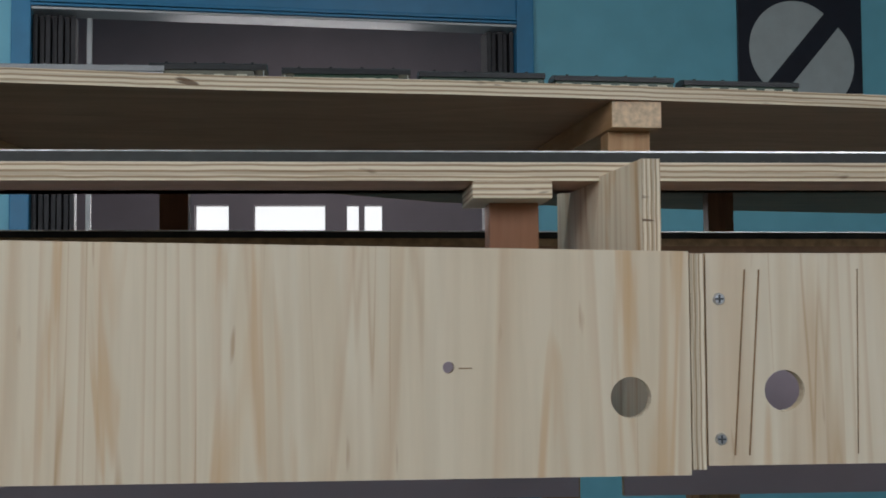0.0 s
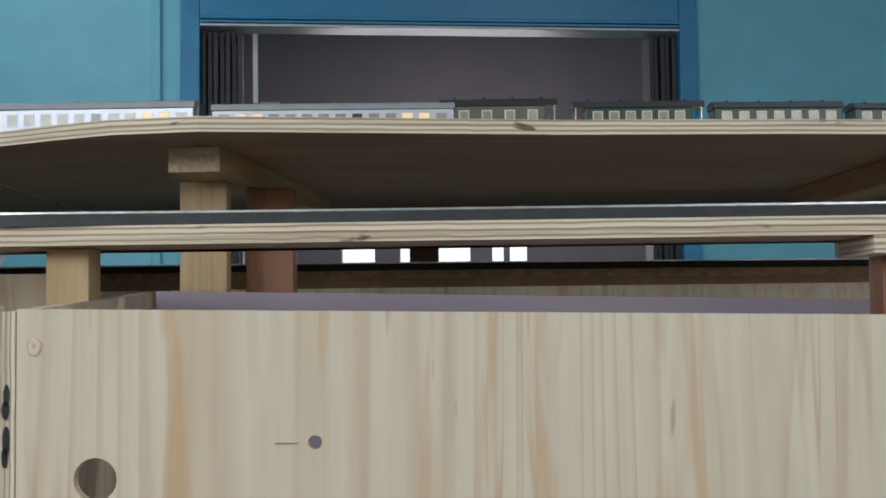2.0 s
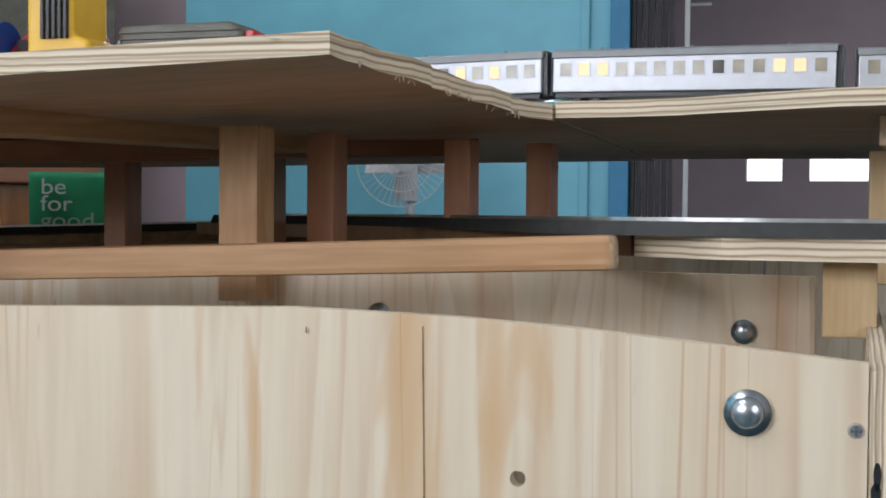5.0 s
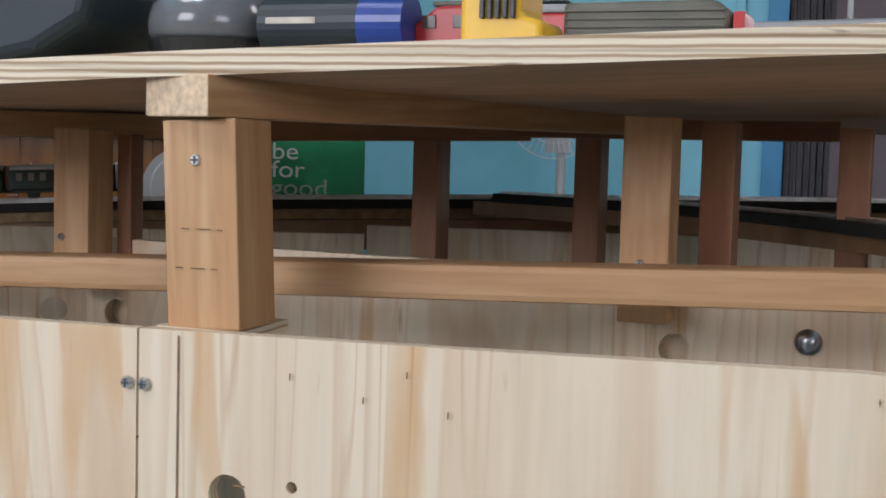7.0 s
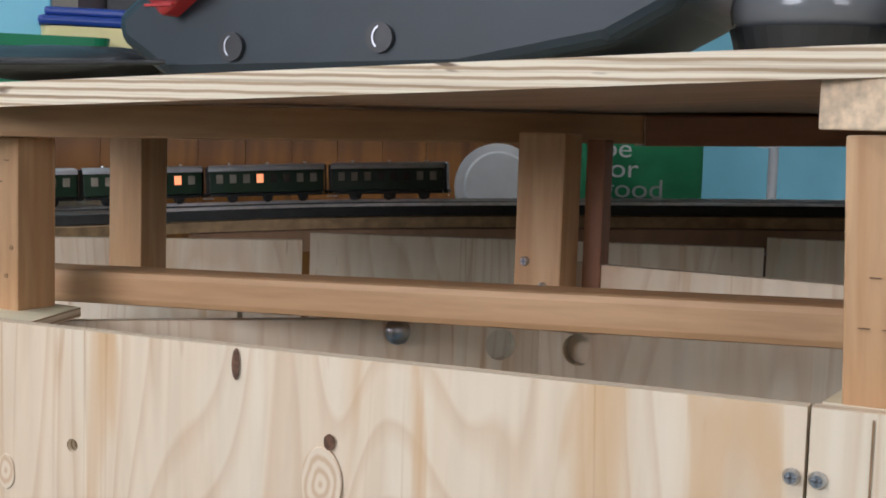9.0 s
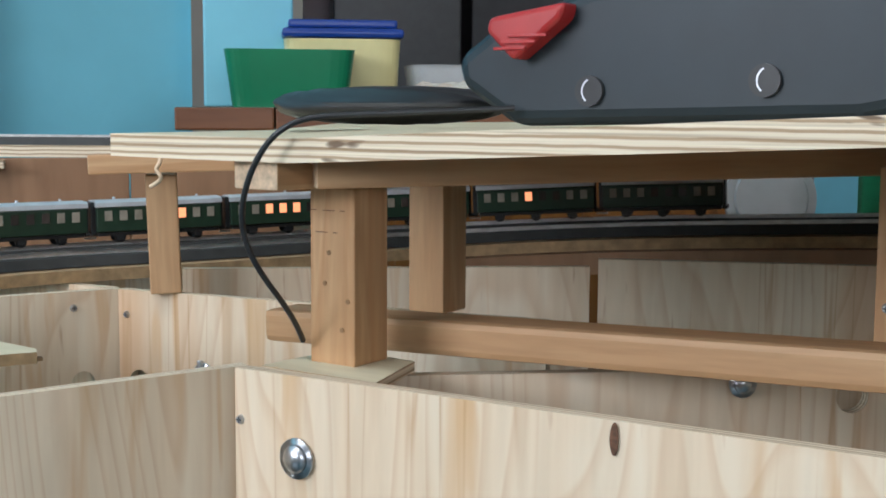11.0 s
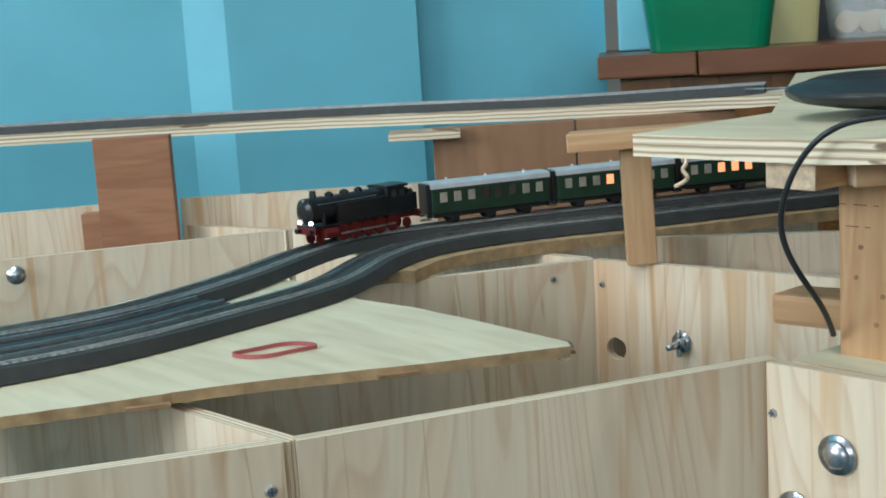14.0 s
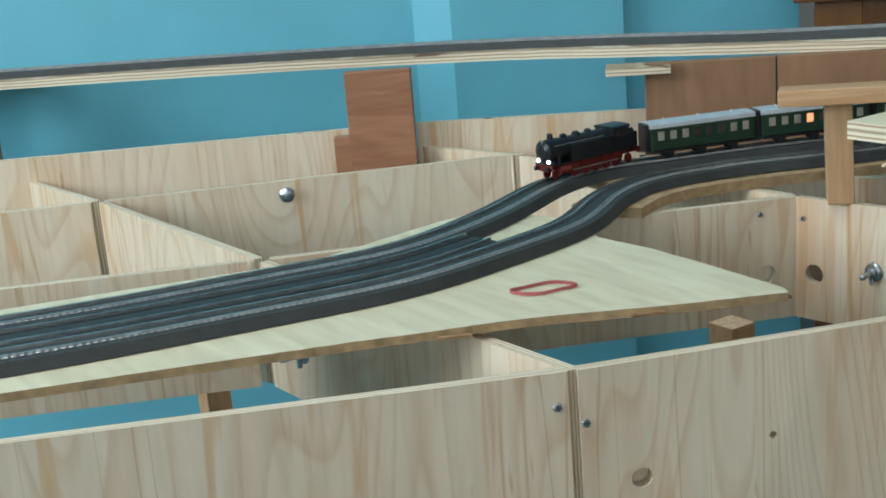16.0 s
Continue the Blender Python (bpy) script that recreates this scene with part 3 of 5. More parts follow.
ply_panel("divider_panel", (-2.34, 0.152), (-1.966, 0.196), 0.78, 0.9, M)
ply_panel("inner_panel", (-2.33, -0.62), (-2.17, -0.28), 0.78, 0.9, M)
ply_panel("inner_panel", (-2.535, -0.285), (-2.345, 0.168), 0.78, 0.9, M)
ply_panel("inner_panel", (-2.66, -0.56), (-2.54, -0.3), 0.78, 0.9, M, holes=[(0.13, 0.86, 0.011)])
ply_panel("back_rail", (-2.95, -0.72), (-2.5, 0.105), 0.78, 0.93, M)
ply_panel("back_rail", (-2.495, 0.11), (-2.05, 0.66), 0.78, 0.93, M)
screw((-1.7575, -0.2535, 0.876), n1, M, 0.0036)
bolt((-2.068, -0.283, 0.84), (0.05, -0.99, 0), M, 0.009, 0.022)
bolt((-2.45, -0.1, 0.885), (0.93, -0.37, 0), M, 0.009)
bolt((-2.42, -0.285, 0.893), (0.05, 1, 0), M, 0.008)
screw((-2.2, -0.345, 0.884), n1, M, 0.0045)
legs(M, [(-2.1, -0.2), (-2.5, -0.2), (-2.0, -0.6), (-2.35, 0.1)])


# ---- decks ----
def shelf_lift(x, y):
    rise = float(np.interp(x, (-1.73, -1.6, -1.15, -0.78), (-0.002, -0.003, 0.0185, 0.0315)))
    return rise * (1 - 0.35 * min(1, max(0, y) / 0.35))


rng = random.Random(4)
back_edge = [(0.95, 1.59), (0.64, 1.52), (0.1, 1.36), (-0.11, 1.19), (-0.27, 1.12), (-0.755, 1.09)]
front = [(-0.735, 0.356), (-0.68, 0.353), (-0.64, 0.345), (-0.58, 0.312), (-0.527, 0.288), (-0.455, 0.276), (-0.296, 0.301), (-0.16, 0.323), (0.03, 0.337), (0.238, 0.364), (0.445, 0.397), (0.95, 0.5)]
deck = thing("upper_deck", "plywood upper deck with pale layered edge", "deck", group="upper decks")
part("board", prism(front + back_edge, 1.043, 1.0555), [PLYFLAT, EDGE, PLYSHADED], deck)
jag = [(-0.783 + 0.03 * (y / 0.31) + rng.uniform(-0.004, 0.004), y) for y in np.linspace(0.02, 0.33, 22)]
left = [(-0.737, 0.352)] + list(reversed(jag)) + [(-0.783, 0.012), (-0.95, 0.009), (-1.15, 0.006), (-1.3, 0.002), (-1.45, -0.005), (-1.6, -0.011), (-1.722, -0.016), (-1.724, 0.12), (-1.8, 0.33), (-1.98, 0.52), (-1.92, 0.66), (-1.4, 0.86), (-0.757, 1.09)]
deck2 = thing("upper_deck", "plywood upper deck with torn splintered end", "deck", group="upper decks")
part("board", prism(left, 1.0205, 1.033, shelf_lift), [PLYFLAT, EDGE, PLYSHADED], deck2)
for k in range(26):
    y = rng.uniform(0.03, 0.32)
    x = -0.783 + 0.03 * (y / 0.31)
    bm = cyl(0.0012, 0.0002, rng.uniform(0.003, 0.008), n=5)
    part("splinter", bm, ENDGRAIN, deck2, m=pose(x + rng.uniform(-.003, .001), y, 1.0205 + shelf_lift(x, y) + rng.uniform(-0.001, 0.001), rng.uniform(150, 210), rng.uniform(-40, 40), 0))
ring = spline([(-3.1, -0.5, 1.0), (-2.95, -0.28, 1.0), (-2.8, -0.09, 1.0), (-2.64, 0.09, 1.0), (-2.475, 0.25, 1.0), (-2.34, 0.34, 1.0), (-2.2, 0.435, 1.0), (-2.07, 0.52, 1.003), (-1.93, 0.58, 1.01)])
deck3 = thing("upper_deck", "narrow curved plywood ledge carrying a track", "deck", group="upper decks")
part("board", sweep(ring, [(0.01, -0.007), (0.01, 0.005), (-0.07, 0.005), (-0.07, -0.007)]), [EDGE], deck3)

branch = [(-0.624, 0.2275), (-0.68, 0.26), (-0.8, 0.46), (-0.95, 0.66), (-1.15, 0.72), (-1.2, 0.66), (-1.0, 0.56), (-0.82, 0.38), (-0.7, 0.215), (-0.6475, 0.167)]
low = [(0.95, 0.12), (0.95, 0.185), (-0.55, 0.185), (-0.622, 0.2265), (-0.645, 0.165), (-0.59, 0.126), (-0.3, 0.121), (0.045, 0.12)]
deck4 = thing("lower_deck", "lower plywood deck with pale layered edge", "deck")
part("board", prism(low, 0.944, 0.957), [PLYFLAT, EDGE, PLYSHADED], deck4)
part("branch_board", prism(branch, 0.944, 0.957), [BROWNPLY, BROWNPLY, BROWNPLY], deck4, "brown stained branch of the deck")
part("splice_block", box((0.027, 0.118, 0.9315), (0.083, 0.2, 0.9435), 0.001), [EDGE], deck4)

# timber frames under the decks
trestle = thing("deck_trestle", "pine posts and bearers holding up the deck", "timber frame", group="deck trestles")
timber("bearer", (0.2, 0.363, 1.0305), (0.17, 0.84, 1.0305), 0.046, 0.024, PINE, trestle)
timber("post", (0.197, 0.4, 0.88), (0.197, 0.4, 1.018), 0.034, 0.039, PINE, trestle)
timber("bearer", (-0.476, 0.36, 1.0315), (-0.43, 0.84, 1.0315), 0.046, 0.022, YELLOWPINE, trestle)
timber("post", (-0.482, 0.44, 0.917), (-0.482, 0.44, 1.02), 0.022, 0.043, YELLOWPINE, trestle)
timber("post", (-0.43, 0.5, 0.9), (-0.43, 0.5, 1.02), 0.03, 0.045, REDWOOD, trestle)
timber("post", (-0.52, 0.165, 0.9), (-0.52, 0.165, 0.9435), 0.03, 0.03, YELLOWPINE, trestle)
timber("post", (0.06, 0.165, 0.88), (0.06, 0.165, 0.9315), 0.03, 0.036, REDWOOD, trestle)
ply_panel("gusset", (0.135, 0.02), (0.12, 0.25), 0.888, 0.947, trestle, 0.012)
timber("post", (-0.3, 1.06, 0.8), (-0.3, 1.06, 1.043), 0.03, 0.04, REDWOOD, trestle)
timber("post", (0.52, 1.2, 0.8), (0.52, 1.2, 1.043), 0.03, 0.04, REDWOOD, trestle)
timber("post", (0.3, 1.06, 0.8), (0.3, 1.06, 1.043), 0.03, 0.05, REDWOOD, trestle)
tr2 = thing("deck_trestle", "pine posts and bearers with pencil marks", "timber frame", group="deck trestles")
timber("bearer", (-1.131, 0.008, 1.03), (-0.99, 0.5, 1.034), 0.046, 0.021, PINE, tr2)
timber("post", (-1.1165, 0.032, 0.912), (-1.121, 0.032, 1.0185), 0.038, 0.042, PINE, tr2)
screw((-1.122, 0.0126, 0.998), (0, -1, 0), tr2, 0.0036)
timber("bearer", (-1.606, 0.02, 1.013), (-1.33, 0.33, 1.019), 0.03, 0.019, PINE, tr2)
timber("bearer_end", (-1.625, -0.004, 1.0125), (-1.622, 0.05, 1.0125), 0.032, 0.0195, PINE, tr2)
timber("post", (-1.607, 0.052, 0.905), (-1.607, 0.052, 1.003), 0.03, 0.031, PINE, tr2)
timber("bearer", (-0.652, 0.137, 0.947), (-1.71, 0.112, 0.909), 0.034, 0.0205, PINE, tr2, 0.004)
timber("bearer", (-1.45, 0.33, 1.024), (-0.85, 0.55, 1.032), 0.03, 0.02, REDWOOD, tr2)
# posts set further back are thinner and take the darker timber
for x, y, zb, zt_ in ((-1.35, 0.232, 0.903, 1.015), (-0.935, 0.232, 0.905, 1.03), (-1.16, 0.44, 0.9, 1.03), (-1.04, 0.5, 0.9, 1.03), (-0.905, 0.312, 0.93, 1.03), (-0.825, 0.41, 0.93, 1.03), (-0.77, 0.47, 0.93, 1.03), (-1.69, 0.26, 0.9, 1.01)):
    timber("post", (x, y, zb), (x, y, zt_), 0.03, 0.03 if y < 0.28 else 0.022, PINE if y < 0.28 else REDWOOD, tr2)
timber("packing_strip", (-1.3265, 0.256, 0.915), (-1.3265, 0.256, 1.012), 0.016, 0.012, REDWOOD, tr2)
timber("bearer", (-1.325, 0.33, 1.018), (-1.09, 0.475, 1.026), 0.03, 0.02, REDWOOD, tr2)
screw((-1.358, 0.2155, 0.937), (0, -1, 0), tr2, 0.003)
screw((-1.346, 0.2155, 0.922), (0, -1, 0), tr2, 0.003)
screw((-0.937, 0.2155, 0.941), (0, -1, 0), tr2, 0.003)
tr3 = thing("deck_trestle", "pine post with a bearer under the deck corner", "timber frame", group="deck trestles")
timber("post", (-1.914, 0.207, 0.9), (-1.916, 0.205, 0.9935), 0.024, 0.024, PINE, tr3)
timber("bearer", (-1.948, 0.163, 1.0015), (-1.74, 0.33, 1.0095), 0.03, 0.015, PINE, tr3)
tr4 = thing("deck_trestle", "stained boards and blocks under the curved ledge", "timber frame", group="deck trestles")
for (ax, ay), (bx, by), zb in (((-2.512, 0.022), (-2.462, 0.086), 0.8), ((-2.93, -0.37), (-2.885, -0.31), 0.86)):
    m, ln = frame_of((ax, ay, 0), (bx, by, 0))
    mesh("support_board", box((0, 0, zb), (ln, 0.018, 1.004 if ax > -2.6 else 0.993), 0.001), REDWOOD, tr4, m)
m, ln = frame_of((-2.27, 0.29, 0), (-2.06, 0.53, 0))
mesh("support_board", box((0, 0, 0.885), (ln * 0.47, 0.018, 0.994), 0.001), BROWNPLY, tr4, m)
mesh("support_board", box((ln * 0.475, 0.001, 0.885), (ln, 0.019, 0.994), 0.001), BROWNPLY, tr4, m)
mesh("support_board", box((-0.045, -0.02, 0.984), (0.03, 0.03, 0.9925), 0.001), [EDGE], tr4, m)
m, ln = frame_of((-2.54, 0.018, 0), (-2.505, 0.066, 0))
mesh("block", box((0, -0.02, 0.88), (ln, -0.002, 0.925), 0.001), REDWOOD, tr4, m)

# ---- tracks ----
BACK = [(-2.2, -0.85, 0.912), (-2.095, -0.518, 0.912), (-2.055, -0.33, 0.912), (-2.038, -0.2, 0.912), (-2.07, -0.085, 0.912), (-2.125, 0.03, 0.912), (-2.137, 0.11, 0.912), (-2.112, 0.19, 0.912), (-2.07, 0.31, 0.912), (-1.945, 0.53, 0.916), (-1.755, 0.665, 0.927), (-1.52, 0.73, 0.938), (-1.32, 0.8, 0.945), (-1.14, 0.86, 0.95), (-0.83, 0.97, 0.955), (-0.3, 1.0, 0.956), (0.4, 1.0, 0.953), (1.3, 1.0, 0.95)]
FRONT = [(-2.12, -0.87, 0.912), (-2.016, -0.54, 0.912), (-1.975, -0.36, 0.912), (-1.957, -0.25, 0.912), (-1.967, -0.15, 0.912), (-1.99, -0.05, 0.912), (-2.045, 0.04, 0.912), (-2.064, 0.11, 0.912), (-2.045, 0.2, 0.912), (-2.0, 0.3, 0.912), (-1.89, 0.485, 0.916), (-1.72, 0.595, 0.927), (-1.5, 0.66, 0.938), (-1.3, 0.73, 0.945), (-1.12, 0.79, 0.95), (-0.82, 0.9, 0.955), (-0.3, 0.93, 0.956), (0.4, 0.93, 0.953), (1.3, 0.93, 0.95)]
back_path = track("model_track", BACK, "black bedded model railway track, outer line")
front_path = track("model_track", FRONT, "black bedded model railway track, inner line")
base = [p - Vector((0, 0, 0.0115)) for p in front_path[96:]]
infill = spline([(-2.16, -0.86, 0.912), (-2.055, -0.529, 0.912), (-2.015, -0.345, 0.912), (-1.998, -0.225, 0.912), (-2.012, -0.135, 0.912)])
fill = thing("track_infill", "black plastic strip between the two tracks", "model track")
part("strip", sweep(infill, [(-0.021, 0), (-0.021, 0.0084), (-0.009, 0.0084), (-0.0085, 0.0066), (-0.0062, 0.0066), (-0.0058, 0.0084), (0.0058, 0.0084), (0.0062, 0.0066), (0.0085, 0.0066), (0.009, 0.0084), (0.021, 0.0084), (0.021, 0)]), INFILL, fill)
for c in (-0.0145, 0.0145):
    part("guide_rail", sweep(infill, [(c - 0.0006, 0.0084), (c - 0.0006, 0.0104), (c + 0.0006, 0.0104), (c + 0.0006, 0.0084)]), RAIL, fill)
bedboard = thing("track_roadbed", "sawn plywood roadbed under the curving tracks", "roadbed")
part("board", sweep([p - Vector((0, 0, 0.0005)) for p in back_path[62:]], [(-0.034, -0.01), (-0.034, 0), (0.034, 0), (0.034, -0.01)]), ROUGHEDGE, bedboard)
part("board", sweep([p - Vector((0, 0, 0.001)) for p in front_path[60:]], [(-0.034, -0.01), (-0.034, 0), (0.036, 0), (0.036, -0.01)]), ROUGHEDGE, bedboard)
part("base_board", sweep(base, [(-0.16, -0.02), (-0.16, 0), (0.05, 0), (0.05, -0.02)]), BROWNPLY, bedboard, "brown plywood base board")
upper = [Vector((p.x, p.y, p.z + 0.005)) for p in ring]
track("model_track", [tuple(p + Vector((-0.02, 0.025, 0))) for p in upper[::14]], "grey bedded model track on the curved ledge", False)
track("model_track", [(-1.75, 0.6, 1.037), (-1.5, 0.68, 1.046), (-1.2, 0.7, 1.056), (-0.9, 0.67, 1.0635), (-0.7, 0.63, 1.0625), (-0.3, 0.62, 1.0575), (0.2, 0.63, 1.0565), (0.9, 0.7, 1.0565)], "grey bedded model track on the upper deck", False)
underlay = thing("track_underlay", "dark strip packing the track up from the deck", "underlay")
part("strip", sweep(spline([(-1.2, 0.7, 1.056), (-0.9, 0.67, 1.0635), (-0.7, 0.63, 1.0625), (-0.3, 0.62, 1.0575)]), [(-0.026, -0.012), (-0.026, -0.0003), (0.026, -0.0003), (0.026, -0.012)]), INFILL, underlay)
track("model_track", [(0.94, 0.15, 0.957), (-0.3, 0.15, 0.957), (-0.62, 0.155, 0.957), (-0.74, 0.28, 0.957), (-0.86, 0.45, 0.957), (-1.0, 0.585, 0.957), (-1.17, 0.675, 0.957)], "grey bedded model track along the lower deck", False)

# plywood plate under the running lines
plate = thing("track_plate", "pale plywood plate with split rough edge", "plate")
pl = [(-2.06, -0.8), (-1.902, -0.387), (-1.88, -0.33), (-1.861, -0.287), (-1.845, -0.245), (-1.828, -0.209), (-1.781, -0.129), (-1.742, -0.054), (-1.75, -0.048), (-1.822, -0.043), (-1.9, -0.04), (-1.96, -0.046), (-2.02, -0.02), (-2.12, -0.055), (-2.115, -0.113), (-2.09, -0.25), (-2.16, -0.5), (-2.25, -0.85)]
rag = []
rp = random.Random(12)
for a, b in zip(pl, pl[1:] + pl[:1]):
    for k in range(8):
        f = k / 8
        w = 0.0006 if k else 0
        rag.append((a[0] + (b[0] - a[0]) * f + rp.uniform(-w, w), a[1] + (b[1] - a[1]) * f + rp.uniform(-w, w)))
part("board", prism(rag, 0.9045, 0.911), [PLYFLAT, ROUGHEDGE, PLYSHADED], plate)

# knots, scratches and burn marks of the plywood fronts
for x, z, ln in ((0.006, 0.8185, 0.008), (-0.354, 0.8215, 0.013), (-1.09, 0.838, 0.006)):
    scratch(x, z, ln, A if x > -0.5 else C)
knot(-0.4925, 0.878, 0.0045, A, -0.0003, 1.2)
for x, z, r, tl in ((-0.5085, 0.85, 0.0017, 4), (-0.509, 0.842, 0.0022, 2.6), (-0.5085, 0.824, 0.002, 4.5), (-0.5092, 0.815, 0.0018, 3.5)):
    knot(x, z, r, A, 0.0004, tl, BLACK)
for x, z, r, tl in ((-1.363, 0.869, 0.003, 1.3), (-1.367, 0.848, 0.011, 1.7), (-1.416, 0.9, 0.0022, 3.5), (-1.563, 0.826, 0.006, 1.6), (-1.26, 0.84, 0.005, 2.0)):
    knot(x, z, r, E_, -0.0003, tl, HEART if r < 0.005 else None)
for x, z in ((-0.999, 0.901), (-1.021, 0.887), (-0.978, 0.884), (-0.79, 0.908), (-1.06, 0.895)):
    knot(x, z, 0.0003, C, -0.0003, 6, HOLE)
for x in (0.178, 0.187, 0.252):
    part("crack", box((0, -0.0002, -0.058), (0.0009 if x < 0.19 else 0.00045, 0.0003, 0.055)), HOLE, R, m=pose(x, 0.0037, 0.822, 0, 4 if x < 0.19 else 1, 0))
part("seam", box((0, -0.0002, -0.06), (0.0008, 0.0003, 0.062)), HOLE, C, m=pose(-1.124, 0.0012, 0.848, 0, 0, 0))
part("seam", box((0, -0.0002, -0.06), (0.0004, 0.0003, 0.066)), HOLE, C, m=pose(-0.726, 0.0002, 0.846, 0, -1, 0))
for k, (x, y, z0_, z1_) in enumerate(((-1.118, 0.0125, 0.943, 0.9435), (-1.115, 0.0125, 0.963, 0.9635), (-1.607, 0.0365, 0.99, 0.9905), (-1.612, 0.0365, 0.978, 0.9786))):
    for u0, u1 in ((-0.015, -0.0105), (-0.006, 0.002), (0.006, 0.009)):
        part("pencil_mark", box((x + u0, y - 0.0002, z0_), (x + u1, y + 0.0003, z0_ + 0.0004)), HEART, tr2)
for x, z in ((-1.609, 0.967), (-1.596, 0.941), (-1.612, 0.95), (-1.6, 0.925)):
    part("nail_hole", cyl(0.0014, 0.0014, 0.0006, pose(x, 0.0368, z, 90, 0, 0), 10), HOLE, tr2)
for x, y, z in ((-1.75, -0.06, 0.9065), (-1.79, -0.145, 0.9065), (-1.85, -0.27, 0.9065)):
    part("split", box((-0.002, -0.012, -0.001), (0.002, 0.012, 0.001)), HOLE, plate, m=pose(x + 0.001, y, z, 0, 0, -26))
part("pad", prism([(-1.636, 0.012), (-1.558, 0.012), (-1.575, 0.07), (-1.632, 0.075)], 0.9, 0.9055), [PLYFLAT, EDGE, PLYSHADED], tr2)
part("pad", prism([(-1.145, 0.013), (-1.094, 0.013), (-1.098, 0.07), (-1.14, 0.07)], 0.9065, 0.9125), [PLYFLAT, EDGE, PLYSHADED], tr2)


# ---- trains ----
def at_path(path, s):
    """The point at s metres along a sampled path."""
    for a, b in zip(path, path[1:]):
        d = (b - a).length
        if s <= d:
            return a + (b - a) * (s / d)
        s -= d
    return path[-1]


def length_to(path, p):
    best, s, at = 9, 0, 0
    for a, b in zip(path, path[1:]):
        d = (a.xy - Vector(p).xy).length
        if d < best:
            best, at = d, s
        s += (b - a).length
    return at


def wheel(r, w=0.0025):
    bm = cyl(r, r, w, Matrix.Rotation(radians(90), 4, 'X'), 18)
    cyl(r * 1.12, r * 1.12, w * 0.35, Matrix.Translation((0, w * 0.5, 0)) @ Matrix.Rotation(radians(90), 4, 'X'), 18, bm)
    cyl(r * 0.3, r * 0.3, w * 1.4, Matrix.Rotation(radians(90), 4, 'X'), 10, bm)
    return bm


def arch(w, z0, z1, n=10, flat=0.35):
    """Cross-section of an arched roof, (across, up)."""
    return [(w / 2 * math.cos(math.pi * k / n), z0 + (z1 - z0) * math.sin(math.pi * k / n) ** flat) for k in range(n + 1)]


def loft(xs, profile):
    bm = bmesh.new()
    rows = [[bm.verts.new((x, y, z)) for y, z in profile] for x in xs]
    n = len(profile)
    for a, b in zip(rows, rows[1:]):
        for k in range(n):
            bm.faces.new((a[k], a[(k + 1) % n], b[(k + 1) % n], b[k]))
    bm.faces.new(rows[0])
    bm.faces.new(list(reversed(rows[-1])))
    return bm


